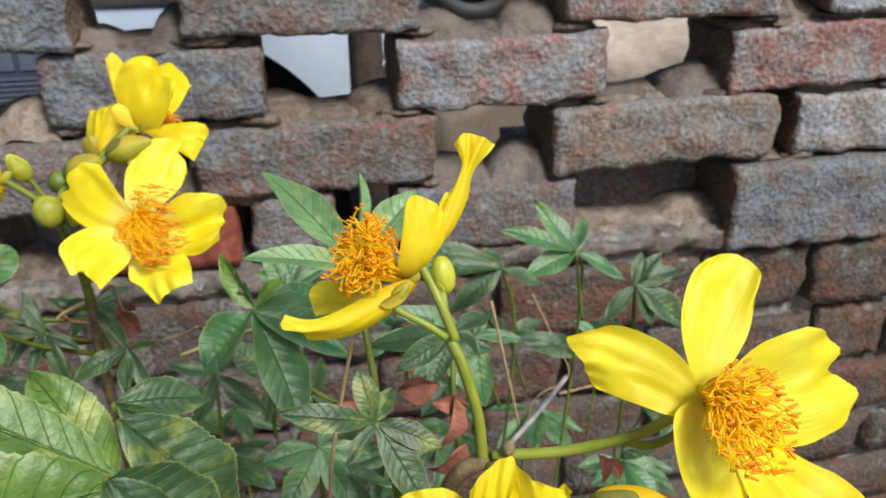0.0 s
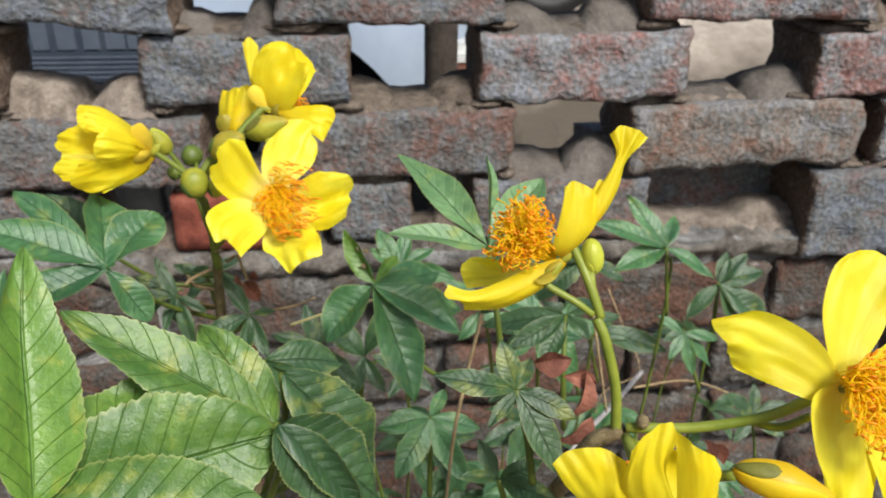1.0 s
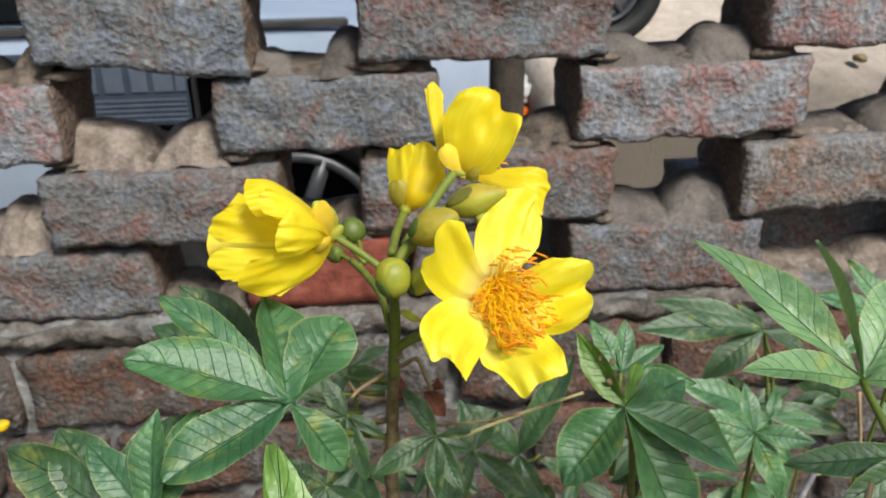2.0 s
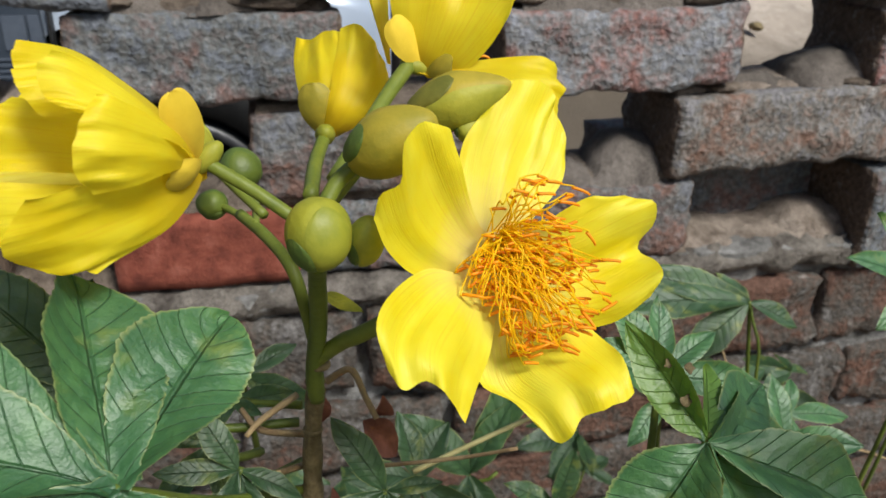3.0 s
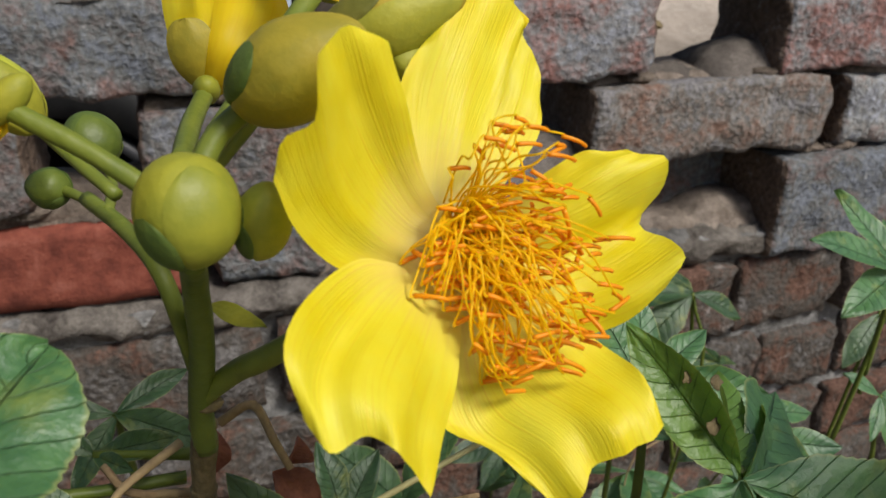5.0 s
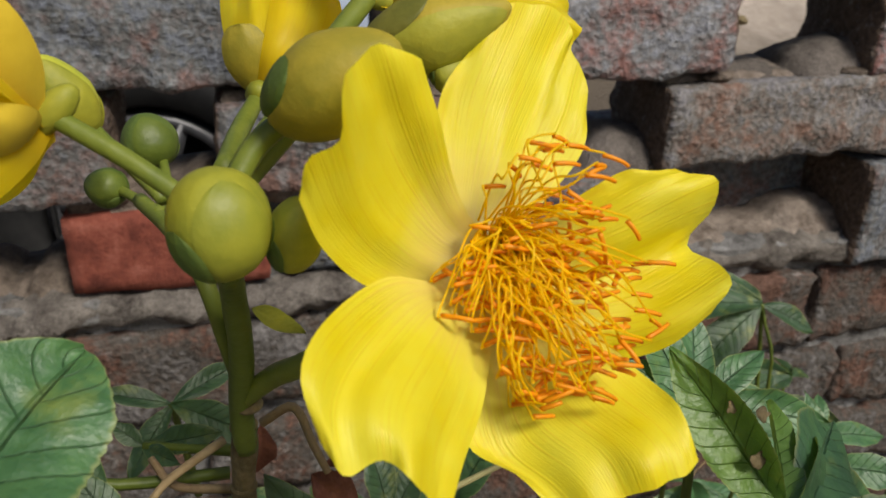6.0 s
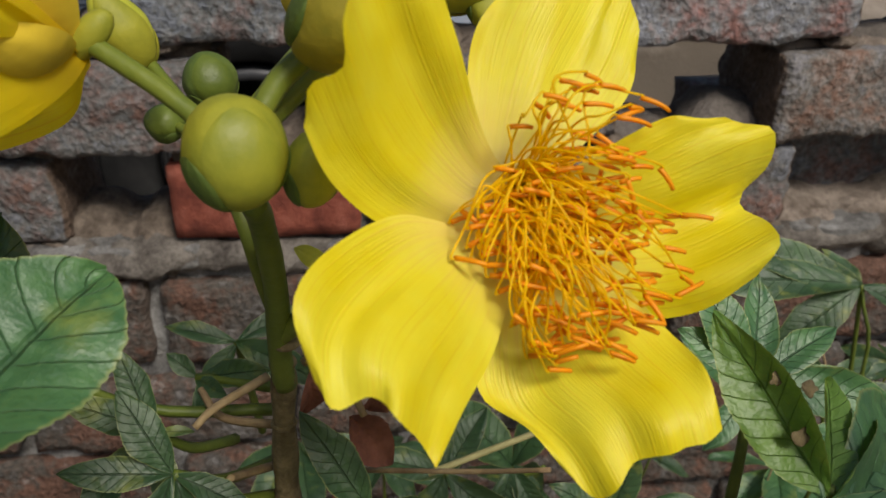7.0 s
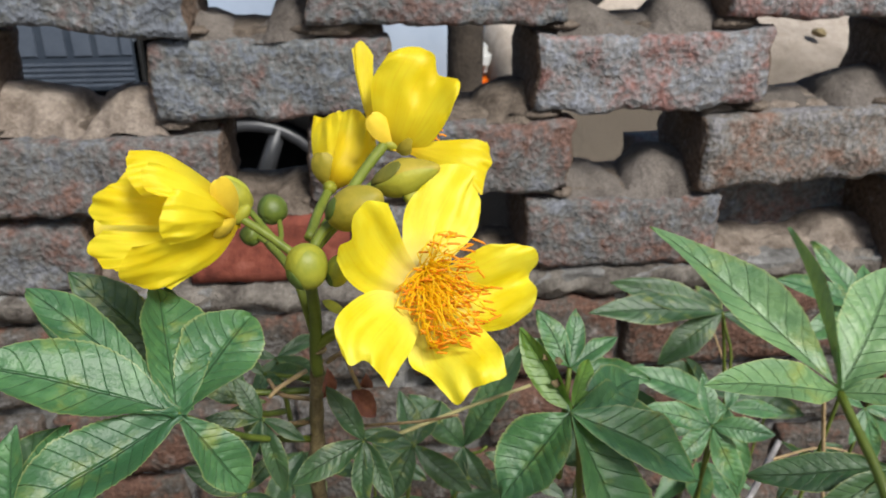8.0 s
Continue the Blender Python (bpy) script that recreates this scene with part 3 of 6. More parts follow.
def wall_core():
    """The mortar that fills the closed courses, rough on top."""
    bm = bmesh.new()

    def where(a, v):
        x = -2.6 + 5.6 * a
        k = (v + 1) / 2
        prof = ((FRONT + 0.020, GROUND - 0.05), (FRONT + 0.018, 0.05), (FRONT + 0.018, 0.30), (FRONT + 0.014, 0.425), (FRONT + 0.004, 0.436), (FRONT + 0.002, 0.452),
                (FRONT + 0.03, 0.459), (BACK - 0.02, 0.460), (BACK - 0.008, 0.44), (BACK - 0.01, 0.2), (BACK - 0.01, GROUND - 0.05))
        t = k * (len(prof) - 1)
        i = min(int(t), len(prof) - 2)
        f = t - i
        y = prof[i][0] * (1 - f) + prof[i + 1][0] * f
        z = prof[i][1] * (1 - f) + prof[i + 1][1] * f
        p = Vector((x, y, z))
        return p + Vector((0, -0.010 * noise.noise(p * 14) - 0.006 * noise.noise(p * 45), 0.008 * noise.noise(p * 17) * (z > 0.40)))

    return sheet(bm, 420, 60, where)


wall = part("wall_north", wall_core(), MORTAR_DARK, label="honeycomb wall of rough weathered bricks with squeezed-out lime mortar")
tagged(wall, category="wall", kind="structure")

LATTICE = {
    0.780: [(-0.82, -0.60), (-0.50, -0.28), (-0.20, 0.02), (0.13, 0.35), (0.46, 0.69), (0.80, 1.02)],
    0.700: [(-0.66, -0.445), (-0.353, -0.168), (-0.074, 0.155), (0.300, 0.548), (0.600, 0.83), (0.94, 1.16)],
    0.620: [(-0.90, -0.68), (-0.57, -0.342), (-0.208, -0.004), (0.128, 0.353), (0.497, 0.72), (0.85, 1.07)],
    0.540: [(-0.69, -0.47), (-0.371, -0.155), (-0.080, 0.168), (0.296, 0.562), (0.590, 0.80), (0.93, 1.15)],
    0.460: [(-0.86, -0.58), (-0.490, -0.286), (0.126, 0.329), (0.87, 1.09)],
}
for z, spans in LATTICE.items():
    while spans[0][0] > -2.2:
        spans.insert(0, (spans[0][0] - 0.335, spans[0][0] - 0.115))
    while spans[-1][1] < 2.6:
        spans.append((spans[-1][1] + 0.115, spans[-1][1] + 0.335))
FORM = {(-0.353, 0.700): (-0.10, 0.0), (0.128, 0.620): (0.015, 0.006), (0.296, 0.540): (0.02, -0.003), (0.497, 0.620): (0.05, 0.0), (-0.074, 0.700): (-0.01, 0.002)}
RUST_SET = {(0.128, 0.620), (-0.57, 0.620), (0.300, 0.700), (0.497, 0.620), (-0.66, 0.700), (0.13, 0.780)}
LIME_SET = {(0.600, 0.700), (0.590, 0.540), (0.94, 0.700), (0.85, 0.620), (0.93, 0.540), (0.80, 0.780), (0.46, 0.780), (0.87, 0.460)}
rnd = random.Random(5)
for z, spans in LATTICE.items():
    for x0, x1 in spans:
        tilt, bow = FORM.get((x0, z), (rnd.uniform(-0.02, 0.02), rnd.uniform(-0.002, 0.003)))
        high = 0.071 + rnd.uniform(-0.002, 0.003)
        dy = rnd.uniform(-0.006, 0.006)
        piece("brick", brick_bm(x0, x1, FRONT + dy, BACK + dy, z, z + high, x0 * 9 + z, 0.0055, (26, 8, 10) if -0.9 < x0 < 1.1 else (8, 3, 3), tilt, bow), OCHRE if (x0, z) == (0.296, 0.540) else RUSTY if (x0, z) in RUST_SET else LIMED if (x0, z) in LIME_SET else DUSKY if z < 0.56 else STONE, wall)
        for x, w in () if abs(x0) > 1.2 else ((x0 + 0.012, 0.014), (x1 - 0.012, 0.012)):
            size = (w * rnd.uniform(0.8, 2.2), 0.013, rnd.uniform(0.003, 0.006))
            piece("mortar", lump_bm((x + rnd.uniform(-0.006, 0.012), FRONT + 0.019, z - 0.003), size, x * 40 + z * 9), MORTAR, wall)
        # the rough bed of mortar left on top of each brick
        piece("mortar", brick_bm(x0 + 0.006, x1 - 0.006, FRONT + 0.022, BACK - 0.004, z + high - 0.008, z + 0.0775, x0 * 5 + z, 0.0045, (20, 7, 2), tilt), rnd.choice((MORTAR, MORTAR, MORTAR_PALE)), wall)
piece("brick", brick_bm(-0.200, -0.046, FRONT + 0.004, BACK, 0.461, 0.528, 3, 0.0018, (14, 6, 6)), RED, wall, "plain red clay brick")
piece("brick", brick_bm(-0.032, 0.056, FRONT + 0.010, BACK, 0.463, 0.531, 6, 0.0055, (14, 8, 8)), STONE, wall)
piece("mortar", brick_bm(-0.195, 0.05, FRONT + 0.015, BACK, 0.524, 0.542, 4, 0.005, (20, 7, 2)), MORTAR, wall)
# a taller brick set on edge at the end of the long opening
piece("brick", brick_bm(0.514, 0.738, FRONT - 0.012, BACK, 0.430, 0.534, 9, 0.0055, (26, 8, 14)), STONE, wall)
# a brick closing the back of one opening
piece("brick", brick_bm(0.28, 0.58, 0.93, 1.03, 0.450, 0.548, 8, 0.004, (16, 5, 6)), STONE, wall)

# the closed courses below
for z0, z1, cuts in ((0.335, 0.424, (-0.44, -0.225, 0.005, 0.235, 0.495, 0.640, 0.790)), (0.243, 0.325, (-0.36, -0.12, 0.090, 0.322, 0.428, 0.545, 0.665, 0.78)),
                     (0.158, 0.234, (-0.45, -0.23, -0.01, 0.215, 0.440, 0.66)), (0.072, 0.148, (-0.35, -0.12, 0.11, 0.33, 0.56)),
                     (-0.014, 0.062, (-0.46, -0.23, 0.0, 0.22, 0.45)), (-0.10, -0.024, (-0.35, -0.12, 0.1, 0.33)), (-0.19, -0.11, (-0.45, -0.2, 0.02, 0.25))):
    edges = list(cuts)
    while edges[0] > -1.5:
        edges.insert(0, edges[0] - rnd.choice((0.23, 0.225, 0.12)))
    while edges[-1] < 2.0:
        edges.append(edges[-1] + rnd.choice((0.23, 0.225, 0.12)))
    for a, b in zip(edges, edges[1:]):
        dy = rnd.uniform(-0.006, 0.004)
        fine = -0.6 < a < 1.0 and z0 > 0.1
        piece("brick", brick_bm(a + 0.006, b - 0.006, FRONT + dy, FRONT + 0.06, z0 + rnd.uniform(0, 0.006), z1 - rnd.uniform(0, 0.008), a * 7 + z0, 0.006,
                                (20, 4, 8) if fine else (6, 2, 3), rnd.uniform(-0.03, 0.03)), BROWN, wall)

# mortar slumped in the openings, row by row
for x0, x1, base, left, right, mat, wide in (
        (-0.445, -0.353, 0.692, 0.02, 0.03, MORTAR, 0.03), (-0.168, -0.074, 0.692, 0.016, 0.034, MORTAR_GREY, 0.03), (0.155, 0.300, 0.692, 0.018, 0.030, MORTAR_GREY, 0.050), (0.548, 0.600, 0.692, 0.02, 0.02, MORTAR, 0.03),
        (-0.342, -0.208, 0.612, 0.040, 0.034, MORTAR_PALE, 0.055), (-0.004, 0.128, 0.612, 0.020, 0.028, MORTAR, 0.036), (0.353, 0.497, 0.612, 0.008, 0.034, MORTAR_GREY, 0.050), (0.72, 0.85, 0.612, 0.02, 0.03, MORTAR, 0.04),
        (-0.47, -0.371, 0.532, 0.030, 0.040, MORTAR_PALE, 0.05), (-0.155, -0.080, 0.532, 0.016, 0.022, MORTAR, 0.03), (0.168, 0.296, 0.532, 0.018, 0.036, MORTAR_GREY, 0.052), (0.562, 0.590, 0.532, 0.01, 0.01, MORTAR, 0.02),
        (-0.58, -0.49, 0.458, 0.02, 0.02, MORTAR, 0.04), (-0.286, -0.20, 0.458, 0.02, 0.02, MORTAR, 0.03), (0.056, 0.126, 0.458, 0.012, 0.018, MORTAR, 0.03), (0.329, 0.516, 0.458, 0.012, 0.024, MORTAR_PALE, 0.05), (0.735, 0.87, 0.458, 0.02, 0.02, MORTAR, 0.04)):
    slump(wall, x0, x1, base, left, right, mat, x0 * 31 + base, wide)


def ledge():
    """The thick bed of mortar that tops the closed courses."""
    def where(a, v):
        x, k = -2.6 + 5.6 * a, (v + 1) / 2
        y = FRONT + 0.016 - 0.020 * math.sin(math.pi * min(1, k / 0.45)) ** 0.7 + max(0, k - 0.45) * 0.16
        z = 0.424 + 0.034 * min(1, k / 0.42) + 0.002 * max(0, k - 0.42)
        p = Vector((x, y, z))
        ragged = noise.noise((x * 9, 3.1, 0)) + 0.6 * noise.noise((x * 26, 1.7, 0))
        return p + Vector((0, 0.010 * noise.noise(p * 35) + 0.007 * noise.noise(p * 95) + 0.003 * noise.noise(p * 240), 0.016 * ragged * max(0, 0.5 - k) + 0.006 * noise.noise(p * 30) + 0.005 * noise.noise(p * 90) + 0.002 * noise.noise(p * 230)))

    return sheet(bmesh.new(), 700, 16, where)


part("mortar", ledge(), MORTAR_LEDGE, wall, "pale rough mortar bed")

# ---- beyond the wall ----
CAR_BLUE = plain_material("silver_blue_paint", (0.34, 0.40, 0.50), (0.40, 0.46, 0.56), 5, 0.25, 0.3, 0)
BLACK = plain_material("black_rubber", (0.008, 0.008, 0.009), (0.02, 0.02, 0.02), 40, 0.6)
CHROME = plain_material("chrome_strip", (0.75, 0.76, 0.78), (0.8, 0.8, 0.82), 5, 0.2, 1.0, 0)
RIM = plain_material("silver_wheel_rim", (0.055, 0.058, 0.063), (0.083, 0.083, 0.091), 20, 0.4, 0.3, 0)
GLASS_DARK = plain_material("dark_car_glass", (0.006, 0.008, 0.009), (0.01, 0.012, 0.012), 5, 0.05, 0, 0, spec=0.6)
DOOR_BAND = plain_material("slate_band", (0.030, 0.040, 0.058), (0.050, 0.062, 0.082), 15, 0.4, 0, 0)
SLATE = plain_material("grey_lettering", (0.065, 0.080, 0.108), (0.095, 0.112, 0.145), 15, 0.4, 0, 0)
ORANGE = plain_material("orange_lens", (0.80, 0.16, 0.01), (0.85, 0.2, 0.02), 15, 0.2, 0, 0)
WHITE = plain_material("white_lamp", (0.5, 0.5, 0.49), (0.58, 0.58, 0.57), 15, 0.2, 0, 0)
SAND = mortar_material("pale_sand", (0.44, 0.37, 0.31), (0.60, 0.52, 0.45))


def brown_foot(m):
    """Dark brown mixed into the foot of the heap, up to a ragged height."""
    nt = m.node_tree
    b = nt.nodes["Principled BSDF"]
    # the pale sand colour, kept above the brown foot
    dry = b.inputs["Base Color"].links[0].from_socket
    v = coords(nt)
    p = nt.nodes.new("ShaderNodeSeparateXYZ")
    nt.links.new(v, p.inputs[0])
    h = calc(nt, "ADD", p.outputs[2], calc(nt, "MULTIPLY", noise_of(nt, v, 6, 4), 0.16))
    nt.links.new(mix(nt, ramp(nt, h, (0.50, (0, 0, 0)), (0.62, (1, 1, 1))), (0.12, 0.098, 0.076), dry), b.inputs["Base Color"])


brown_foot(SAND)
POST = plain_material("weathered_post_wood", (0.026, 0.020, 0.015), (0.075, 0.058, 0.045), 30, 0.85, relief=0.6, depth=0.004)
CAR_Y, HUB = 1.90, (-0.27, 0.13)


def box_bm(a, b, bevel=0.0):
    bm = bmesh.new()
    bmesh.ops.create_cube(bm, size=1, matrix=Matrix.LocRotScale([(p + q) / 2 for p, q in zip(a, b)], None, [abs(q - p) for p, q in zip(a, b)]))
    if bevel:
        bmesh.ops.bevel(bm, geom=bm.edges[:], offset=bevel, segments=2, affect="EDGES")
    return bm


def car_side():
    """The flank with its round wheel arch, curving in towards sill and bonnet, and the bonnet's top."""
    bm = bmesh.new()
    cols = []
    for i in range(121):
        x = -3.2 + 3.5 * i / 120
        dx = x - HUB[0]
        low = HUB[1] + math.sqrt(0.44 ** 2 - dx * dx) if abs(dx) < 0.44 else 0.02
        low = max(low, 0.02)
        top = 0.615 if x < -0.45 else 0.615 - 0.06 * ((x + 0.45) / 0.75) ** 2
        col = []
        for k in range(11):
            z = low + (top - low) * k / 10
            bulge = 0.05 * math.sin(math.pi * min(1, max(0, (z - 0.02) / 0.62))) - 0.16 * max(0, (x - 0.05) / 0.25) ** 2
            col.append(bm.verts.new((x, CAR_Y - bulge, z)))
        col.append(bm.verts.new((x, CAR_Y + 0.10, top + 0.03)))
        col.append(bm.verts.new((x, CAR_Y + 1.5, top + 0.05)))
        cols.append(col)
    for a, b in zip(cols, cols[1:]):
        for k in range(len(a) - 1):
            bm.faces.new((a[k], b[k], b[k + 1], a[k + 1]))
    for col in (cols[0], cols[-1]):
        end = [bm.verts.new((v.co.x, CAR_Y + 1.5, v.co.z)) for v in col]
        for k in range(len(col) - 1):
            bm.faces.new((col[k], col[k + 1], end[k + 1], end[k]))
    return bm


def disc(at, r, depth, inner=0.0, sides=40):
    bm = bmesh.new()
    loops = []
    for y, rad in ((0, r * 0.94), (depth * 0.3, r), (depth, r), (depth, inner), (depth * 0.3, inner), (0, inner + (r - inner) * 0.12)):
        loops.append([bm.verts.new((at[0] + rad * math.cos(t), at[1] + y, at[2] + rad * math.sin(t))) for t in (2 * math.pi * k / sides for k in range(sides))])
    loops.append(loops[0])
    for a, b in zip(loops, loops[1:]):
        for k in range(sides):
            bm.faces.new((a[k], a[(k + 1) % sides], b[(k + 1) % sides], b[k]))
    return bm


def wheel(parent, at, r, spokes=7):
    w = part("wheel", disc(at, r, 0.16, r * 0.62), BLACK, parent, "black tyre")
    part("rim", disc((at[0], at[1] + 0.015, at[2]), r * 0.63, 0.12, r * 0.52), RIM, w, "silver rim")
    for k in range(spokes):
        a = 2 * math.pi * k / spokes + 0.3
        d = Vector((math.cos(a), 0, math.sin(a)))
        c = Vector(at) + Vector((0, 0.03, 0))
        part("spoke", tube(bmesh.new(), (c + d * r * 0.08, c + d * r * 0.58), r * 0.07, r * 0.05, 6, 1), RIM, w)


car = thing("car", (-1.2, CAR_Y + 0.7, GROUND), "silver-blue car parked close behind the wall", "car")
body = part("body", car_side(), CAR_BLUE, car)
part("door_gap", box_bm((-0.462, CAR_Y - 0.054, 0.10), (-0.456, CAR_Y - 0.03, 0.60)), BLACK, body, smooth=False)
part("window", box_bm((-3.0, CAR_Y - 0.004, 0.640), (-0.50, CAR_Y + 0.02, 1.02), 0.008), GLASS_DARK, car, "dark side window", smooth=False)
part("trim", box_bm((-3.0, CAR_Y - 0.022, 0.618), (-0.12, CAR_Y + 0.01, 0.636), 0.004), CHROME, car, "chrome strip below the window", smooth=False)
part("roof", box_bm((-3.0, CAR_Y + 0.02, 1.02), (-0.9, CAR_Y + 1.4, 1.08), 0.02), CAR_BLUE, car, smooth=False)
band = part("door_panel", box_bm((-1.10, CAR_Y - 0.062, 0.425), (-0.47, CAR_Y - 0.048, 0.585), 0.004), DOOR_BAND, car, "slate band with grey lettering", smooth=False)
for x, w in ((-0.690, 0.034), (-0.640, 0.040), (-0.585, 0.034), (-0.538, 0.040), (-0.492, 0.020)):
    part("lettering", box_bm((x, CAR_Y - 0.0655, 0.500), (x + w, CAR_Y - 0.0615, 0.562)), SLATE, band, smooth=False)
for k in range(5):
    part("lettering", box_bm((-0.70, CAR_Y - 0.0645, 0.436 + 0.011 * k), (-0.475, CAR_Y - 0.0615, 0.441 + 0.011 * k)), SLATE, band, smooth=False)
part("sill", box_bm((-3.0, CAR_Y - 0.02, -0.04), (-0.70, CAR_Y + 0.05, 0.36), 0.01), BLACK, car, "black lower flank", smooth=False)
part("wheel_well", box_bm((-0.72, CAR_Y + 0.16, -0.02), (0.14, CAR_Y + 0.5, 0.56)), BLACK, car, smooth=False)
wheel(car, (HUB[0], CAR_Y - 0.03, HUB[1]), 0.35)
wheel(car, (-2.62, CAR_Y - 0.05, HUB[1]), 0.35)
lamp = part("headlamp", box_bm((0.215, CAR_Y - 0.01, 0.43), (0.30, CAR_Y + 0.16, 0.49), 0.02), WHITE, car, "white headlamp", smooth=False)
part("indicator", box_bm((0.215, CAR_Y - 0.02, 0.385), (0.30, CAR_Y + 0.1, 0.420), 0.01), ORANGE, car, "orange indicator lens", smooth=False)

post = part("post", tube(bmesh.new(), ((0.143, 1.36, GROUND - 0.02), (0.142, 1.36, 0.4), (0.144, 1.36, 1.3)), 0.030, 0.028, 14, 8, 0.1), POST)
tagged(post, "weathered round wooden post standing behind the wall", "post")


def sand_heap():
    def where(a, v):
        x, y = 0.17 + 5.6 * a ** 1.6, 1.10 + 4.0 * ((v + 1) / 2) ** 1.3
        rise = min(0.95, 0.24 + 0.37 * (y - 1.10)) - GROUND
        f = min(1, max(0, (x - 0.17) / 0.14))
        z = GROUND - 0.03 + rise * f * f * (3 - 2 * f) * min(1, (y - 1.08) / 0.3)
        p = Vector((x, y, 0))
        return Vector((x, y, z + 0.03 * noise.noise(p * 3) + 0.012 * noise.noise(p * 11) + 0.004 * noise.noise(p * 40)))

    return sheet(bmesh.new(), 110, 110, where)


tagged(part("sand_heap", sand_heap(), SAND), "heap of pale builder's sand behind the wall", "sand heap", kind="structure")
tyre = thing("old_tyre", (0.50, 1.95, 0.55), "black tyre standing on the pale sand", "tyre")
wheel(tyre, (0.46, 1.93, 0.68), 0.14, 5)


def pebble(at, r, seed):
    bm = bmesh.new()
    bmesh.ops.create_icosphere(bm, subdivisions=3, radius=r)
    for v in bm.verts:
        v.co = v.co * (1 + 0.4 * noise.noise(v.co / r * 1.3 + Vector((seed, 0, 0))))
        v.co.z *= 0.6
        v.co += Vector(at)
    return bm


for k, (x, y, r) in enumerate(((1.03, 1.84, 0.016),)):
    tagged(part("pebble", pebble((x, y, 0.24 + 0.37 * (y - 1.10) + 0.004), r, k), BARK), "small dark pebble lying on the pale sand", "pebble", "pebbles on the sand")


# ---- main flowering stem ----
UP = (-0.1, -0.65, 0.75)
shrub = thing("flowering_shrub", (-0.05, 0.40, GROUND), "yellow-flowered shrub with green buds on an upright woody stem", "shrub")
part("stem", tube(bmesh.new(), ((-0.05, 0.41, GROUND - 0.02), (-0.048, 0.40, 0.2), (-0.052, 0.385, 0.5), (-0.0580, 0.3720, 0.6290), (-0.0570, 0.3680, 0.6510), (-0.0560, 0.3660, 0.6710), (-0.0550, 0.3640, 0.6820)), 0.0030, 0.0019, 10, 8, 0.22), BARK, shrub, "brown lower stem")
part("stem", tube(bmesh.new(), ((-0.0550, 0.3640, 0.6800), (-0.0550, 0.3620, 0.6890), (-0.0540, 0.3570, 0.7010), (-0.0540, 0.3510, 0.7130), (-0.0540, 0.3460, 0.7180)), 0.0018, 0.0015, 10, 8, 0.06), STEM, shrub, "green upper stem")
for p in ((-0.0560, 0.3660, 0.6710), (-0.0540, 0.3620, 0.6890), (-0.0550, 0.3640, 0.6840)):
    part("node_ring", ball_bm(p, (0, 0, 1), 0.0021, 0.002), BARK, shrub)
# side branches and flower stalks
for line, r in ((((-0.0550, 0.3600, 0.6960), (-0.0560, 0.3580, 0.7030), (-0.0580, 0.3600, 0.7110), (-0.0620, 0.3700, 0.7130), (-0.0670, 0.3800, 0.7140)), 0.00115),
                (((-0.0570, 0.3460, 0.7260), (-0.0630, 0.3490, 0.7300), (-0.0700, 0.3520, 0.7340)), 0.0011),
                (((-0.0660, 0.3800, 0.7130), (-0.0690, 0.3850, 0.7130), (-0.0710, 0.3880, 0.7130)), 0.0008),
                (((-0.0640, 0.3740, 0.7140), (-0.0640, 0.3880, 0.7130), (-0.0650, 0.3960, 0.7150)), 0.0008),
                (((-0.0620, 0.3660, 0.7190), (-0.0680, 0.3760, 0.7220), (-0.0720, 0.3810, 0.7250)), 0.0009),
                (((-0.0530, 0.3460, 0.7270), (-0.0500, 0.3480, 0.7310), (-0.0460, 0.3490, 0.7340)), 0.0013),
                (((-0.0520, 0.3500, 0.7260), (-0.0480, 0.3540, 0.7290), (-0.0400, 0.3580, 0.7360), (-0.0360, 0.3590, 0.7390)), 0.0013),
                (((-0.0500, 0.3570, 0.7280), (-0.0440, 0.3660, 0.7330), (-0.0380, 0.3750, 0.7380), (-0.0330, 0.3810, 0.7420)), 0.0015),
                (((-0.0540, 0.3580, 0.7250), (-0.0520, 0.3760, 0.7250), (-0.0490, 0.3910, 0.7260)), 0.0014),
                (((-0.0550, 0.3620, 0.6900), (-0.0500, 0.3580, 0.6960), (-0.0460, 0.3540, 0.7000), (-0.0350, 0.3500, 0.7080), (-0.0260, 0.3460, 0.7170)), 0.0016)):
    part("stalk", tube(bmesh.new(), line, r, r, 8, 6, 0.05), STEM_MID, shrub)
# buds
bud(shrub, (-0.0540, 0.3390, 0.7210), (-0.0540, 0.3380, 0.7320), 0.0049, mats=(SEPAL, SEPAL_DARK, SEPAL_FRESH_OLIVE), point=0.0, wrap=0.54)
bud(shrub, (-0.0480, 0.3410, 0.7200), (-0.0460, 0.3400, 0.7280), 0.0030, mats=(SEPAL, SEPAL_DARK, SEPAL), point=0.15, wrap=0.50)
bud(shrub, (-0.0480, 0.3480, 0.7340), (-0.0360, 0.3420, 0.7420), 0.0052, mats=(SEPAL_GOLD, SEPAL_DARK, SEPAL_GOLD), point=0.25)
bud(shrub, (-0.0370, 0.3590, 0.7380), (-0.0210, 0.3540, 0.7440), 0.0048, mats=(SEPAL_GOLD, SEPAL_OLIVE, SEPAL), point=0.45, wrap=0.50)
bud(shrub, (-0.0290, 0.3560, 0.7350), (-0.0260, 0.3540, 0.7380), 0.0030, mats=(SEPAL, SEPAL_DARK, SEPAL))
bud(shrub, (-0.0660, 0.3980, 0.7130), (-0.0680, 0.3980, 0.7220), 0.0046, mats=(SEPAL_DARK, SEPAL_DARK, STEM), point=0.15)
bud(shrub, (-0.0700, 0.3890, 0.7120), (-0.0760, 0.3890, 0.7140), 0.0032, mats=(SEPAL_DARK, SEPAL_DARK, STEM), point=0.2)
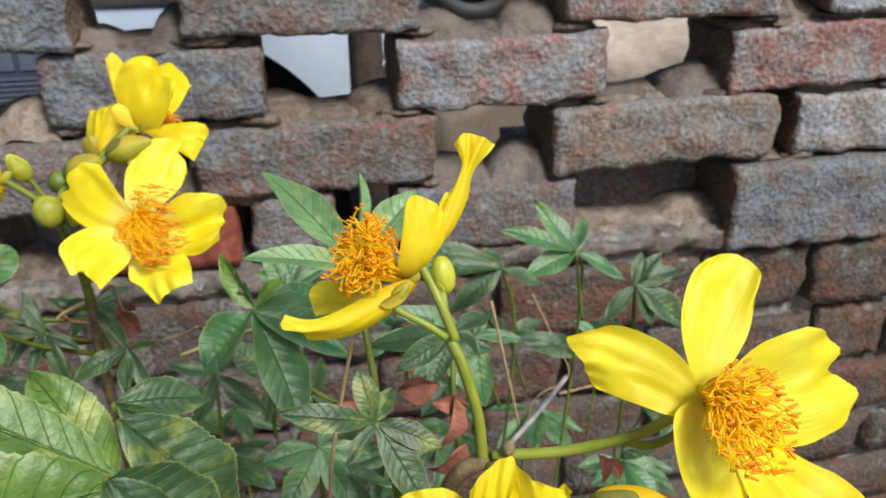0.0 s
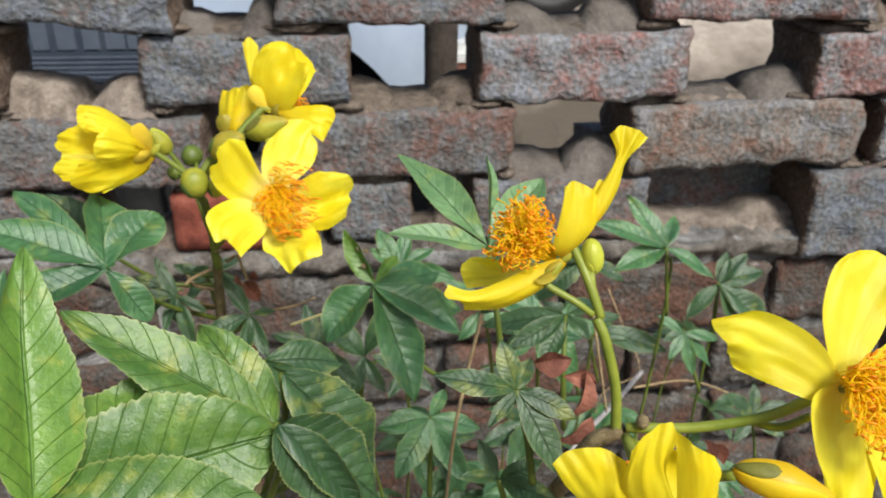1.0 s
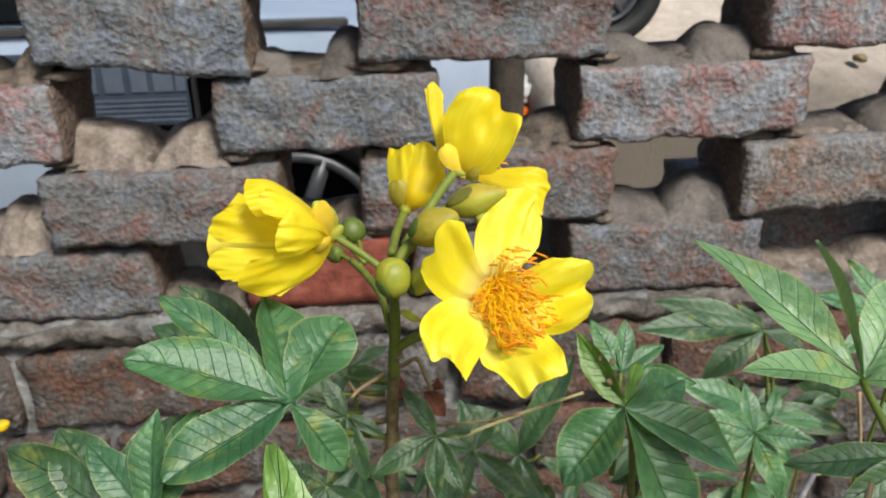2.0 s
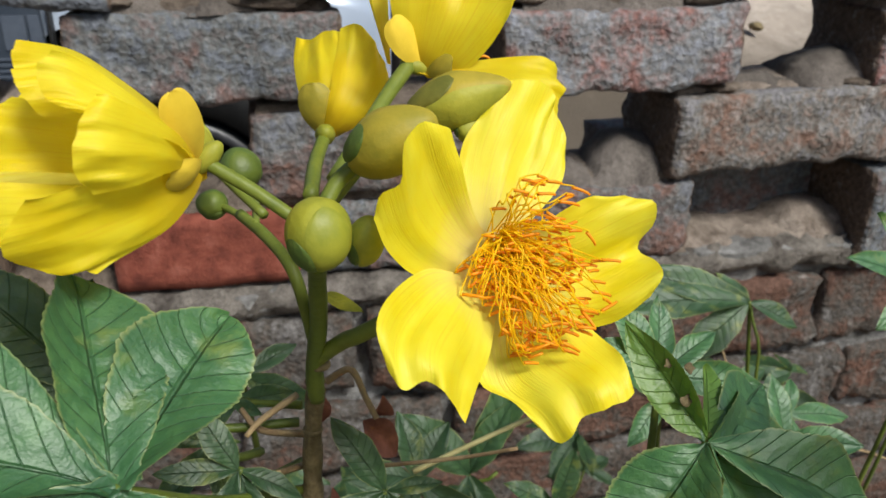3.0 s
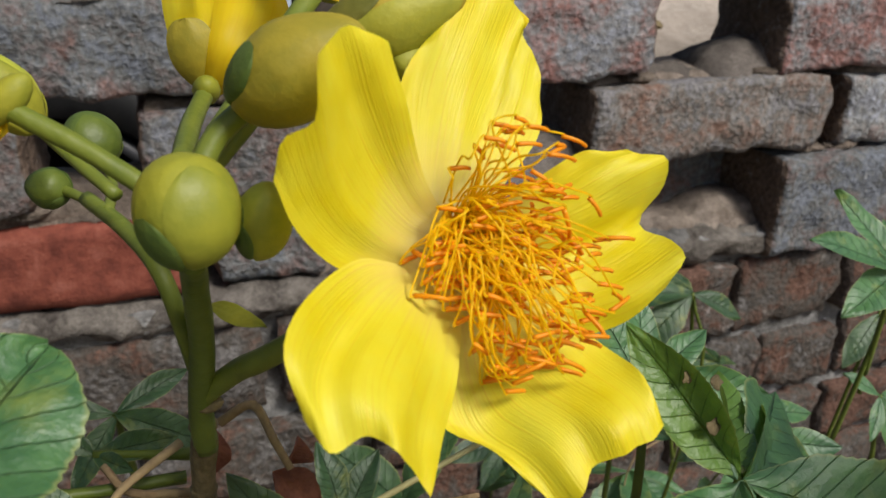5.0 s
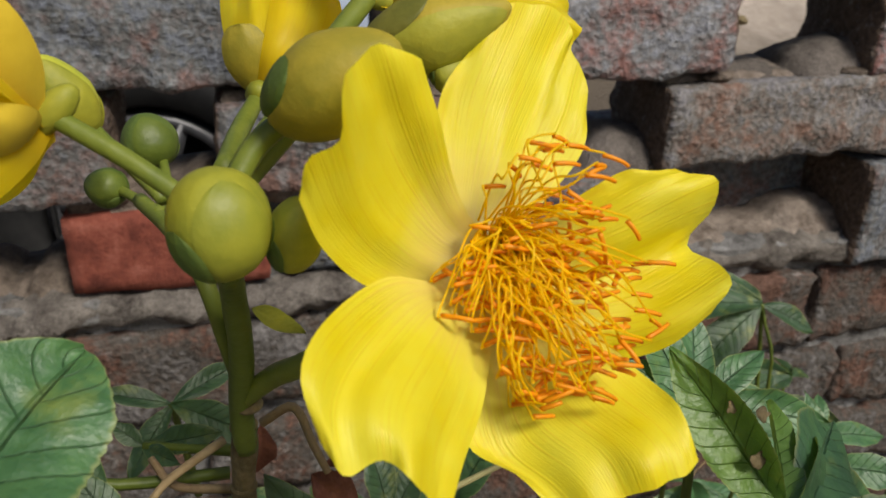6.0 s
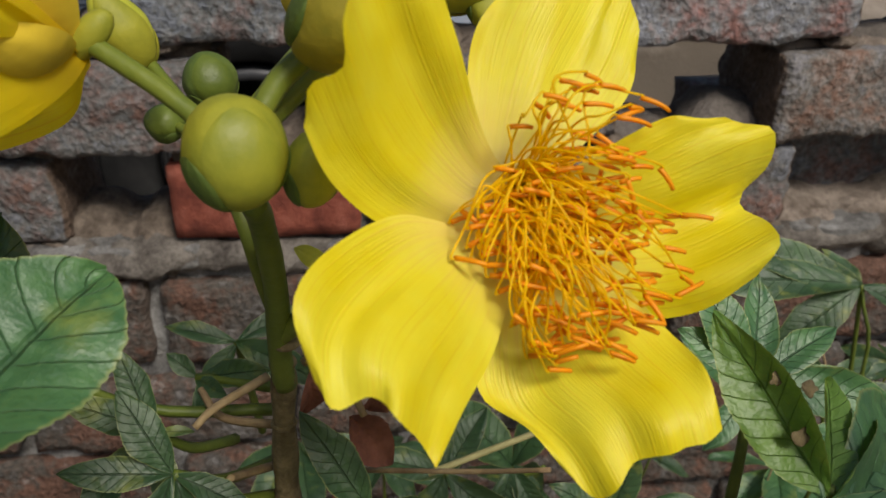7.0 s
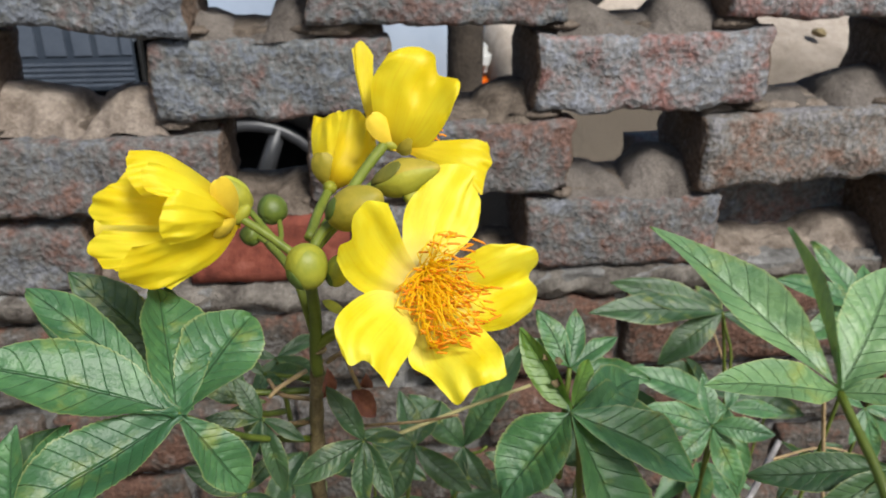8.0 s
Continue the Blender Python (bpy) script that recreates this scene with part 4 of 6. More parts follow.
bud(shrub, (-0.0720, 0.3810, 0.7240), (-0.0770, 0.3790, 0.7350), 0.0038, mats=(SEPAL_FRESH, SEPAL, SEPAL), point=0.3)

# the wide-open flower
TO_EYE = (-0.10, -0.80, 0.60)
F0 = (-0.0260, 0.3420, 0.7200)
bloom = flower(shrub, F0, (-0.0260, 0.3460, 0.7160), "wide-open five-petalled yellow flower with a tuft of orange stamens", 0.0026)
spread_petal(bloom, F0, ((-0.0310, 0.3400, 0.7170), (-0.0350, 0.3380, 0.7170), (-0.0410, 0.3340, 0.7210), (-0.0450, 0.3320, 0.7260), (-0.0470, 0.3300, 0.7320)), ((-0.0460, 0.3300, 0.7350), (-0.0430, 0.3310, 0.7360), (-0.0430, 0.3320, 0.7400), (-0.0400, 0.3350, 0.7430)), ((-0.0290, 0.3410, 0.7240), (-0.0310, 0.3400, 0.7290), (-0.0330, 0.3380, 0.7360), (-0.0350, 0.3370, 0.7420)), TO_EYE, bow=-0.05, seed=5, lip=0.45, lip_at=0.44, lip_wide=0.12, crease=0.05, flute=1.0)
spread_petal(bloom, F0, ((-0.0300, 0.3440, 0.7220), (-0.0310, 0.3460, 0.7280), (-0.0300, 0.3500, 0.7350), (-0.0250, 0.3530, 0.7410)), ((-0.0210, 0.3550, 0.7440), (-0.0150, 0.3560, 0.7440), (-0.0120, 0.3560, 0.7420), (-0.0130, 0.3550, 0.7390), (-0.0110, 0.3540, 0.7360)), ((-0.0190, 0.3450, 0.7240), (-0.0130, 0.3490, 0.7280), (-0.0110, 0.3520, 0.7330)), TO_EYE, bow=-0.04, seed=1, flute=0.8, fan=3.0)
spread_petal(bloom, F0, ((-0.0200, 0.3430, 0.7220), (-0.0150, 0.3420, 0.7260), (-0.0110, 0.3420, 0.7280), (-0.0070, 0.3420, 0.7280)), ((-0.0030, 0.3420, 0.7280), (0.0010, 0.3420, 0.7260), (0.0020, 0.3420, 0.7230), (0.0000, 0.3430, 0.7190), (0.0010, 0.3390, 0.7180), (0.0000, 0.3350, 0.7170)), ((-0.0220, 0.3400, 0.7130), (-0.0140, 0.3380, 0.7070), (-0.0070, 0.3360, 0.7080), (-0.0010, 0.3350, 0.7130)), TO_EYE, bow=-0.06, seed=2, crease=0.02, fan=2.5)
spread_petal(bloom, F0, ((-0.0180, 0.3370, 0.7140), (-0.0120, 0.3320, 0.7090), (-0.0100, 0.3260, 0.7080), (-0.0100, 0.3220, 0.7060)), ((-0.0100, 0.3200, 0.7050), (-0.0150, 0.3190, 0.7040), (-0.0180, 0.3200, 0.7020), (-0.0210, 0.3200, 0.6980)), ((-0.0280, 0.3380, 0.7130), (-0.0310, 0.3340, 0.7070), (-0.0310, 0.3300, 0.7030), (-0.0270, 0.3260, 0.7020), (-0.0240, 0.3220, 0.7000)), TO_EYE, bow=-0.03, seed=3, crease=0.02)
spread_petal(bloom, F0, ((-0.0270, 0.3370, 0.7160), (-0.0300, 0.3290, 0.7100), (-0.0340, 0.3220, 0.7080), (-0.0370, 0.3160, 0.7070)), ((-0.0390, 0.3160, 0.7110), (-0.0420, 0.3170, 0.7140), (-0.0450, 0.3180, 0.7120)), ((-0.0320, 0.3380, 0.7180), (-0.0390, 0.3330, 0.7220), (-0.0450, 0.3270, 0.7220), (-0.0480, 0.3220, 0.7200), (-0.0470, 0.3190, 0.7150)), TO_EYE, bow=-0.02, seed=4, crease=0.04, lip=0.10, lip_at=0.45, lip_wide=0.25)
stamen_brush(bloom, (-0.0260, 0.3400, 0.7220), (-0.0210, 0.3320, 0.7190), 0.0100, 0.0112, TO_EYE, (1, 0.05, -0.20), 145, 11, thick=0.00014, arch=0.30, skew=0.60)
stamen_brush(bloom, (-0.0260, 0.3400, 0.7230), (-0.0215, 0.3350, 0.7285), 0.0096, 0.0066, TO_EYE, (1, 0.05, -0.30), 22, 13, thick=0.00014, arch=0.45)
stamen_brush(bloom, (-0.0270, 0.3400, 0.7220), (-0.0320, 0.3340, 0.7200), 0.0026, 0.0048, TO_EYE, (1, 0.0, -0.05), 16, 14, thick=0.00014, arch=0.5)
stamen_brush(bloom, (-0.0250, 0.3380, 0.7190), (-0.0232, 0.3290, 0.7095), 0.0046, 0.0030, TO_EYE, (1, 0.0, 0.05), 12, 15, thick=0.00014, arch=0.3)

# the flower seen from behind, its petals upright
T0 = (-0.0300, 0.3810, 0.7410)
back = flower(shrub, T0, (-0.0330, 0.3810, 0.7420), "yellow flower seen from behind with upright petals", 0.0022)
BEHIND = (0.1, -0.85, 0.35)
spread_petal(back, T0, ((-0.0350, 0.3820, 0.7480), (-0.0360, 0.3840, 0.7580), (-0.0310, 0.3850, 0.7660)), ((-0.0240, 0.3840, 0.7680), (-0.0190, 0.3800, 0.7660), (-0.0180, 0.3780, 0.7620), (-0.0130, 0.3730, 0.7610)), ((-0.0240, 0.3780, 0.7410), (-0.0190, 0.3750, 0.7460), (-0.0150, 0.3730, 0.7540)), BEHIND, mat=PETAL_BACK, bow=0.10, seed=21)
spread_petal(back, (-0.0360, 0.3880, 0.7420), ((-0.0390, 0.3930, 0.7530), (-0.0410, 0.3970, 0.7650)), ((-0.0380, 0.3980, 0.7670),), ((-0.0350, 0.3940, 0.7510), (-0.0350, 0.3980, 0.7630)), (-0.6, -0.7, 0.3), mat=PETAL_BACK, bow=0.06, seed=22)
spread_petal(back, (-0.0270, 0.3790, 0.7410), ((-0.0190, 0.3780, 0.7430), (-0.0100, 0.3760, 0.7440), (-0.0050, 0.3760, 0.7430)), ((-0.0040, 0.3740, 0.7400), (-0.0070, 0.3660, 0.7360)), ((-0.0210, 0.3730, 0.7380), (-0.0150, 0.3670, 0.7360), (-0.0090, 0.3620, 0.7330)), BEHIND, mat=PETAL_BACK, bow=0.08, seed=23)
spread_petal(back, T0, ((-0.0320, 0.3950, 0.7470), (-0.0290, 0.4150, 0.7560)), ((-0.0200, 0.4180, 0.7580),), ((-0.0190, 0.3950, 0.7430), (-0.0120, 0.4120, 0.7510)), (0, 0.8, 0.5), mat=PETAL_BACK, bow=0.1, seed=24)
stamens(back, (-0.0240, 0.3900, 0.7410), (0.5, 0.5, 0.6), (0.3, 0.2, 0), 60, 0.010, 12)
part("sepal", petal_bm(T0, (-0.0370, 0.3780, 0.7510), 0.0062, BEHIND, bend=0.04, cup=-0.2, notch=0, seed=1), SEPAL_YELLOW, back, "golden sepal")
part("sepal", petal_bm(T0, (-0.0260, 0.3740, 0.7430), 0.0050, BEHIND, bend=0.10, cup=-0.2, notch=0, seed=2), SEPAL_GOLD, back, "olive-gold sepal")

# the half-open flower
U0 = (-0.0490, 0.3930, 0.7250)
half = flower(shrub, U0, (-0.0490, 0.3910, 0.7260), "half-open yellow flower standing upright", 0.0030)
NEAR = (0.0, -0.95, 0.2)
spread_petal(half, U0, ((-0.0530, 0.3970, 0.7320), (-0.0540, 0.4040, 0.7380), (-0.0530, 0.4090, 0.7430)), ((-0.0500, 0.4060, 0.7430), (-0.0470, 0.4040, 0.7450)), ((-0.0450, 0.3900, 0.7320), (-0.0430, 0.3950, 0.7400), (-0.0430, 0.4020, 0.7450)), NEAR, mat=PETAL_BACK, bow=0.10, seed=31)
spread_petal(half, U0, ((-0.0480, 0.3900, 0.7330), (-0.0460, 0.3960, 0.7400), (-0.0440, 0.4010, 0.7460)), ((-0.0410, 0.4000, 0.7470), (-0.0380, 0.4000, 0.7450)), ((-0.0400, 0.3910, 0.7290), (-0.0350, 0.3940, 0.7340), (-0.0350, 0.3990, 0.7390)), NEAR, mat=PETAL_BACK, bow=0.12, seed=32)
spread_petal(half, U0, ((-0.0510, 0.4060, 0.7290), (-0.0520, 0.4180, 0.7390)), ((-0.0450, 0.4200, 0.7410),), ((-0.0390, 0.4060, 0.7280), (-0.0370, 0.4180, 0.7380)), (0, 0.9, 0.2), mat=PETAL_BACK, bow=0.12, seed=33)
part("sepal", petal_bm(U0, (-0.0510, 0.3920, 0.7370), 0.0072, (-0.2, -0.9, 0.2), bend=0.20, cup=-0.25, notch=0, seed=4), SEPAL_GOLD, half, "olive-gold sepal")
part("sepal", petal_bm(U0, (-0.0450, 0.3910, 0.7300), 0.0052, (0.4, -0.9, 0.2), bend=0.22, cup=-0.25, notch=0, seed=5), SEPAL_GOLD, half, "olive-gold sepal")

# the nodding, closed flower
L0 = (-0.0710, 0.3520, 0.7330)
closed = flower(shrub, L0, (-0.0700, 0.3520, 0.7340), "cup-shaped yellow flower not yet fully open", 0.0024)
for k, (flank_a, rim, flank_b, f, bow) in enumerate((
        (((-0.0750, 0.3560, 0.7400), (-0.0840, 0.3520, 0.7500), (-0.0900, 0.3450, 0.7540)), ((-0.0910, 0.3420, 0.7520), (-0.0900, 0.3400, 0.7480)), ((-0.0730, 0.3480, 0.7370), (-0.0790, 0.3420, 0.7440), (-0.0880, 0.3400, 0.7450)), (0.0, -0.6, 0.8), 0.10),
        (((-0.0810, 0.3520, 0.7410), (-0.0950, 0.3520, 0.7450)), ((-0.1010, 0.3500, 0.7420), (-0.1030, 0.3490, 0.7380)), ((-0.0810, 0.3480, 0.7340), (-0.0930, 0.3450, 0.7360), (-0.1000, 0.3460, 0.7360)), (-0.1, -0.9, 0.4), 0.06),
        (((-0.0850, 0.3470, 0.7330), (-0.0990, 0.3450, 0.7350)), ((-0.1030, 0.3440, 0.7320), (-0.1020, 0.3420, 0.7290)), ((-0.0810, 0.3400, 0.7300), (-0.0900, 0.3370, 0.7290), (-0.0960, 0.3370, 0.7280)), (-0.1, -0.9, 0.1), 0.06),
        (((-0.0740, 0.3430, 0.7430), (-0.0810, 0.3370, 0.7520), (-0.0840, 0.3350, 0.7540)), ((-0.0860, 0.3340, 0.7520), (-0.0850, 0.3320, 0.7490)), ((-0.0710, 0.3390, 0.7400), (-0.0760, 0.3330, 0.7450), (-0.0810, 0.3320, 0.7470)), (0.0, -0.85, 0.5), 0.07),
        (((-0.0720, 0.3400, 0.7420), (-0.0770, 0.3310, 0.7490), (-0.0790, 0.3290, 0.7500)), ((-0.0810, 0.3260, 0.7470), (-0.0820, 0.3260, 0.7420)), ((-0.0720, 0.3400, 0.7370), (-0.0760, 0.3310, 0.7380), (-0.0810, 0.3280, 0.7380)), (0.0, -0.95, 0.2), 0.10),
        (((-0.0750, 0.3370, 0.7380), (-0.0810, 0.3290, 0.7390), (-0.0890, 0.3290, 0.7370)), ((-0.0930, 0.3300, 0.7310), (-0.0910, 0.3300, 0.7270)), ((-0.0720, 0.3480, 0.7300), (-0.0750, 0.3400, 0.7280), (-0.0830, 0.3320, 0.7260)), (0.0, -0.95, -0.2), 0.10),
        (((-0.0800, 0.3660, 0.7370), (-0.0980, 0.3680, 0.7420)), ((-0.1080, 0.3660, 0.7290),), ((-0.0790, 0.3640, 0.7210), (-0.0980, 0.3620, 0.7150)), (0.1, 0.9, 0), 0.12))):
    spread_petal(closed, L0, flank_a, rim, flank_b, f, mat=PETAL_BACK, bow=bow, seed=40 + k, flute=0.3)
part("sepal", petal_bm(L0, (-0.0730, 0.3440, 0.7470), 0.0062, (0.3, -0.8, 0.5), bend=0.12, cup=-0.2, notch=0, seed=1), SEPAL_YELLOW, closed, "golden sepal")
part("sepal", petal_bm(L0, (-0.0740, 0.3390, 0.7370), 0.0056, (0.2, -0.9, 0.0), bend=0.16, cup=-0.2, notch=0, seed=2), SEPAL_YELLOW, closed, "golden sepal")

# leaves of the main stem
leaf(shrub, (-0.0810, 0.3130, 0.7060), ((-0.0580, 0.3700, 0.6520), (-0.0730, 0.3450, 0.6740)), (((-0.0680, 0.3380, 0.7160), .58, (-0.15, -0.88, 0.40)), ((-0.0880, 0.3420, 0.7220), .50, (0.65, -0.70, 0.25)), ((-0.1130, 0.3330, 0.7290), .22, (0.10, -0.40, 0.90)), ((-0.1160, 0.3120, 0.7240), .42, (0.15, -0.30, 0.95)), ((-0.1070, 0.2920, 0.7020), .46, (0.25, -0.40, 0.90)), ((-0.0680, 0.3100, 0.6870), .46, (0.55, -0.60, 0.55))), (0.28, -0.60, 0.75), LEAF_GREY,
     label="large palmate leaf with six serrated leaflets", fold=0.42, quilt=0.09, blunt=0.65, widest=0.58, web=0.24)
leaf(shrub, (-0.0966, 0.3692, 0.6841), ((-0.0587, 0.3759, 0.6658), (-0.0797, 0.3740, 0.6690)), (((-0.0954, 0.3762, 0.7041), .55), ((-0.1214, 0.3764, 0.7103), .4), ((-0.1325, 0.3745, 0.6964), .35)), UP, LEAF)
leaf(shrub, (-0.0705, 0.3543, 0.6725), ((-0.0588, 0.3759, 0.6548), (-0.0655, 0.3623, 0.6634)), (((-0.0772, 0.3584, 0.6846), .40), ((-0.0854, 0.3526, 0.6758), .32), ((-0.0758, 0.3464, 0.6616), .36), ((-0.0650, 0.3473, 0.6513), .28), ((-0.0586, 0.3522, 0.6662), .32)), UP, LEAF)
leaf(shrub, (-0.0427, 0.3539, 0.6629), ((-0.0559, 0.3758, 0.6418), (-0.0498, 0.3620, 0.6510)), (((-0.0523, 0.3581, 0.6791), .34), ((-0.0639, 0.3472, 0.6553), .36), ((-0.0442, 0.3419, 0.6479), .34), ((-0.0351, 0.3438, 0.6477), .30), ((-0.0316, 0.3518, 0.6656), .30)), UP, LEAF)
leaf(shrub, (-0.0726, 0.3820, 0.6689), ((-0.0577, 0.3779, 0.6688), (-0.0647, 0.3799, 0.6688)), (((-0.0776, 0.3840, 0.6729), .5), ((-0.0596, 0.3799, 0.6718), .36), ((-0.0667, 0.3759, 0.6689), .4)), UP, LEAF)
leaf(shrub, (-0.0767, 0.3690, 0.6679), ((-0.0678, 0.3839, 0.6528), (-0.0728, 0.3740, 0.6599)), (((-0.0826, 0.3741, 0.6810), .34), ((-0.0907, 0.3691, 0.6751), .34), ((-0.0887, 0.3576, 0.6588), .34), ((-0.0727, 0.3574, 0.6575), .32), ((-0.0707, 0.3690, 0.6679), .32)), UP, LEAF)
part("bract", leaf_bm((-0.0525, 0.3689, 0.7007), (-0.0458, 0.3600, 0.7009), 0.0030, (0, -0.6, 0.8), teeth=0), SEPAL, shrub, "small yellowing bract")
for line in (((-0.0526, 0.3699, 0.6797), (-0.0476, 0.3688, 0.6827), (-0.0452, 0.3640, 0.6789), (-0.0433, 0.3619, 0.6749)), ((-0.0587, 0.3719, 0.6758), (-0.0663, 0.3663, 0.6744), (-0.0693, 0.3643, 0.6724)), ((-0.0568, 0.3738, 0.6558), (-0.0625, 0.3622, 0.6643), (-0.0635, 0.3572, 0.6683)),
             ((-0.0577, 0.3729, 0.6648), (-0.0667, 0.3719, 0.6679), (-0.0707, 0.3760, 0.6709))):
    part("stalk", tube(bmesh.new(), line, 0.0008, 0.0006, 6, 5), TWIG, shrub)


# ---- the branch with two open flowers ----
second = thing("flowering_branch", (0.08, 0.30, GROUND), "green branch with open yellow flowers and withered leaves", "shrub")
part("stem", tube(bmesh.new(), ((0.09, 0.32, GROUND - 0.02), (0.085, 0.30, 0.3), (0.0597, 0.2569, 0.6041), (0.0570, 0.2226, 0.6884), (0.0651, 0.2157, 0.7055)), 0.0034, 0.0019, 10, 8, 0.15), BARK, second, "dark woody fork")
for line, r in ((((0.0640, 0.2160, 0.7040), (0.0630, 0.2170, 0.7160), (0.0600, 0.2190, 0.7280), (0.0580, 0.2210, 0.7330)), 0.0014), (((0.0590, 0.2210, 0.7330), (0.0570, 0.2230, 0.7390), (0.0550, 0.2260, 0.7440), (0.0530, 0.2280, 0.7480)), 0.0012),
                (((0.0570, 0.2210, 0.7340), (0.0530, 0.2220, 0.7370), (0.0470, 0.2250, 0.7400), (0.0460, 0.2270, 0.7420)), 0.0009), (((0.0570, 0.2230, 0.7390), (0.0570, 0.2250, 0.7420), (0.0570, 0.2260, 0.7450)), 0.0010),
                (((0.0660, 0.2150, 0.7060), (0.0810, 0.2110, 0.7080), (0.0950, 0.2070, 0.7130), (0.1020, 0.2040, 0.7190), (0.1070, 0.2020, 0.7230)), 0.0014), (((0.0920, 0.2090, 0.7110), (0.1000, 0.2080, 0.7090), (0.1050, 0.2050, 0.7140)), 0.0011),
                (((0.0670, 0.2140, 0.7030), (0.0740, 0.2000, 0.7040), (0.0780, 0.1860, 0.7160)), 0.0012), (((0.0641, 0.2097, 0.7075), (0.0610, 0.1928, 0.7107), (0.0620, 0.1860, 0.7010)), 0.0013)):
    part("stalk", tube(bmesh.new(), line, r * 0.95, r * 0.9, 8, 6, 0.06), STEM_FRESH, second)
part("node_ring", ball_bm((0.0690, 0.2130, 0.7090), (1, 0, 0), 0.0018, 0.003), BARK, second)
bud(second, (0.0580, 0.2260, 0.7420), (0.0570, 0.2280, 0.7500), 0.0026, mats=(SEPAL_FRESH, SEPAL_FRESH, SEPAL_FRESH), point=0.0)
bud(second, (0.0780, 0.1870, 0.7170), (0.0960, 0.1800, 0.7140), 0.0040, mats=(PETAL_BACK, SEPAL_OLIVE, PETAL_BACK), point=0.5)
bud(second, (0.0460, 0.2250, 0.7420), (0.0500, 0.2250, 0.7460), 0.0014, mats=(SEPAL_GOLD, SEPAL, SEPAL))

# the flower seen from its side
S0 = (0.0510, 0.2280, 0.7450)
side = flower(second, S0, (0.0540, 0.2290, 0.7480), "yellow flower in side view with upswept petals and a brush of orange stamens", 0.0020)
SIDE = (0.0, -0.95, 0.2)
spread_petal(side, (0.0540, 0.2290, 0.7500), ((0.0560, 0.2290, 0.7540), (0.0590, 0.2320, 0.7600), (0.0630, 0.2340, 0.7670), (0.0620, 0.2360, 0.7720)), ((0.0640, 0.2360, 0.7740), (0.0680, 0.2360, 0.7730)), ((0.0600, 0.2310, 0.7540), (0.0640, 0.2330, 0.7600), (0.0660, 0.2350, 0.7660), (0.0710, 0.2360, 0.7710)), SIDE, mat=PETAL_BACK, bow=0.04, seed=51, flute=0.3)
spread_petal(side, (0.0510, 0.2280, 0.7460), ((0.0480, 0.2260, 0.7490), (0.0490, 0.2260, 0.7570), (0.0500, 0.2270, 0.7630)), ((0.0520, 0.2280, 0.7640), (0.0560, 0.2290, 0.7620)), ((0.0550, 0.2270, 0.7500), (0.0580, 0.2280, 0.7540), (0.0580, 0.2290, 0.7600)), SIDE, mat=PETAL_BACK, bow=0.12, seed=52, flute=0.4)
spread_petal(side, (0.0550, 0.2300, 0.7490), ((0.0570, 0.2310, 0.7540), (0.0580, 0.2330, 0.7600)), ((0.0600, 0.2340, 0.7620),), ((0.0590, 0.2310, 0.7530), (0.0610, 0.2330, 0.7550), (0.0620, 0.2340, 0.7600)), SIDE, mat=PETAL_BACK, bow=0.06, seed=53, flute=0.3)
spread_petal(side, S0, ((0.0440, 0.2270, 0.7440), (0.0350, 0.2250, 0.7410), (0.0290, 0.2240, 0.7400), (0.0240, 0.2230, 0.7420)), ((0.0230, 0.2220, 0.7400), (0.0270, 0.2240, 0.7370)), ((0.0500, 0.2280, 0.7420), (0.0450, 0.2260, 0.7380), (0.0370, 0.2260, 0.7340), (0.0280, 0.2260, 0.7340)), SIDE, mat=PETAL_BACK, bow=0.12, seed=54, flute=0.4)
spread_petal(side, (0.0480, 0.2310, 0.7420), ((0.0380, 0.2370, 0.7410), (0.0320, 0.2400, 0.7410)), ((0.0290, 0.2410, 0.7370),), ((0.0390, 0.2330, 0.7370), (0.0300, 0.2360, 0.7340)), (-0.2, -0.6, 0.7), bow=-0.04, seed=55, flute=0.4)
stamens(side, (0.0490, 0.2300, 0.7450), (-0.75, -0.15, 0.6), (-0.15, 0, 0.1), 420, 0.0165, 61, spread=0.52, flop=(-0.8, 0, 0.6), anther=0.0011, rise=(0.5, 1.0), thick=0.00019, curly=0.08, shortest=0.60, head=1.25)
part("sepal", petal_bm(S0, (0.0430, 0.2230, 0.7430), 0.0035, (0, -0.9, -0.2), bend=0.2, notch=0, seed=6), SEPAL_GOLD, side, "golden sepal")

# the large open flower
R0 = (0.1060, 0.1990, 0.7260)
large = flower(second, R0, (0.1070, 0.2020, 0.7220), "large open yellow flower with a dense tuft of orange stamens", 0.0018)
R_UP = (-0.05, -0.75, 0.65)
spread_petal(large, R0, ((0.1010, 0.2010, 0.7350), (0.0960, 0.2040, 0.7390), (0.0880, 0.2060, 0.7420), (0.0820, 0.2070, 0.7400)), ((0.0790, 0.2080, 0.7390), (0.0810, 0.2060, 0.7350)), ((0.1000, 0.1980, 0.7240), (0.0920, 0.2010, 0.7260), (0.0850, 0.2050, 0.7280)), R_UP, mat=PETAL_WARM, bow=-0.04, seed=71)
spread_petal(large, R0, ((0.1020, 0.2020, 0.7360), (0.1020, 0.2060, 0.7430), (0.1060, 0.2110, 0.7490), (0.1100, 0.2130, 0.7510)), ((0.1160, 0.2150, 0.7510), (0.1210, 0.2140, 0.7490), (0.1220, 0.2120, 0.7470)), ((0.1100, 0.2000, 0.7320), (0.1170, 0.2050, 0.7370), (0.1200, 0.2090, 0.7440)), R_UP, mat=PETAL_WARM, bow=-0.04, seed=72, lip=0.14, lip_at=0.75)
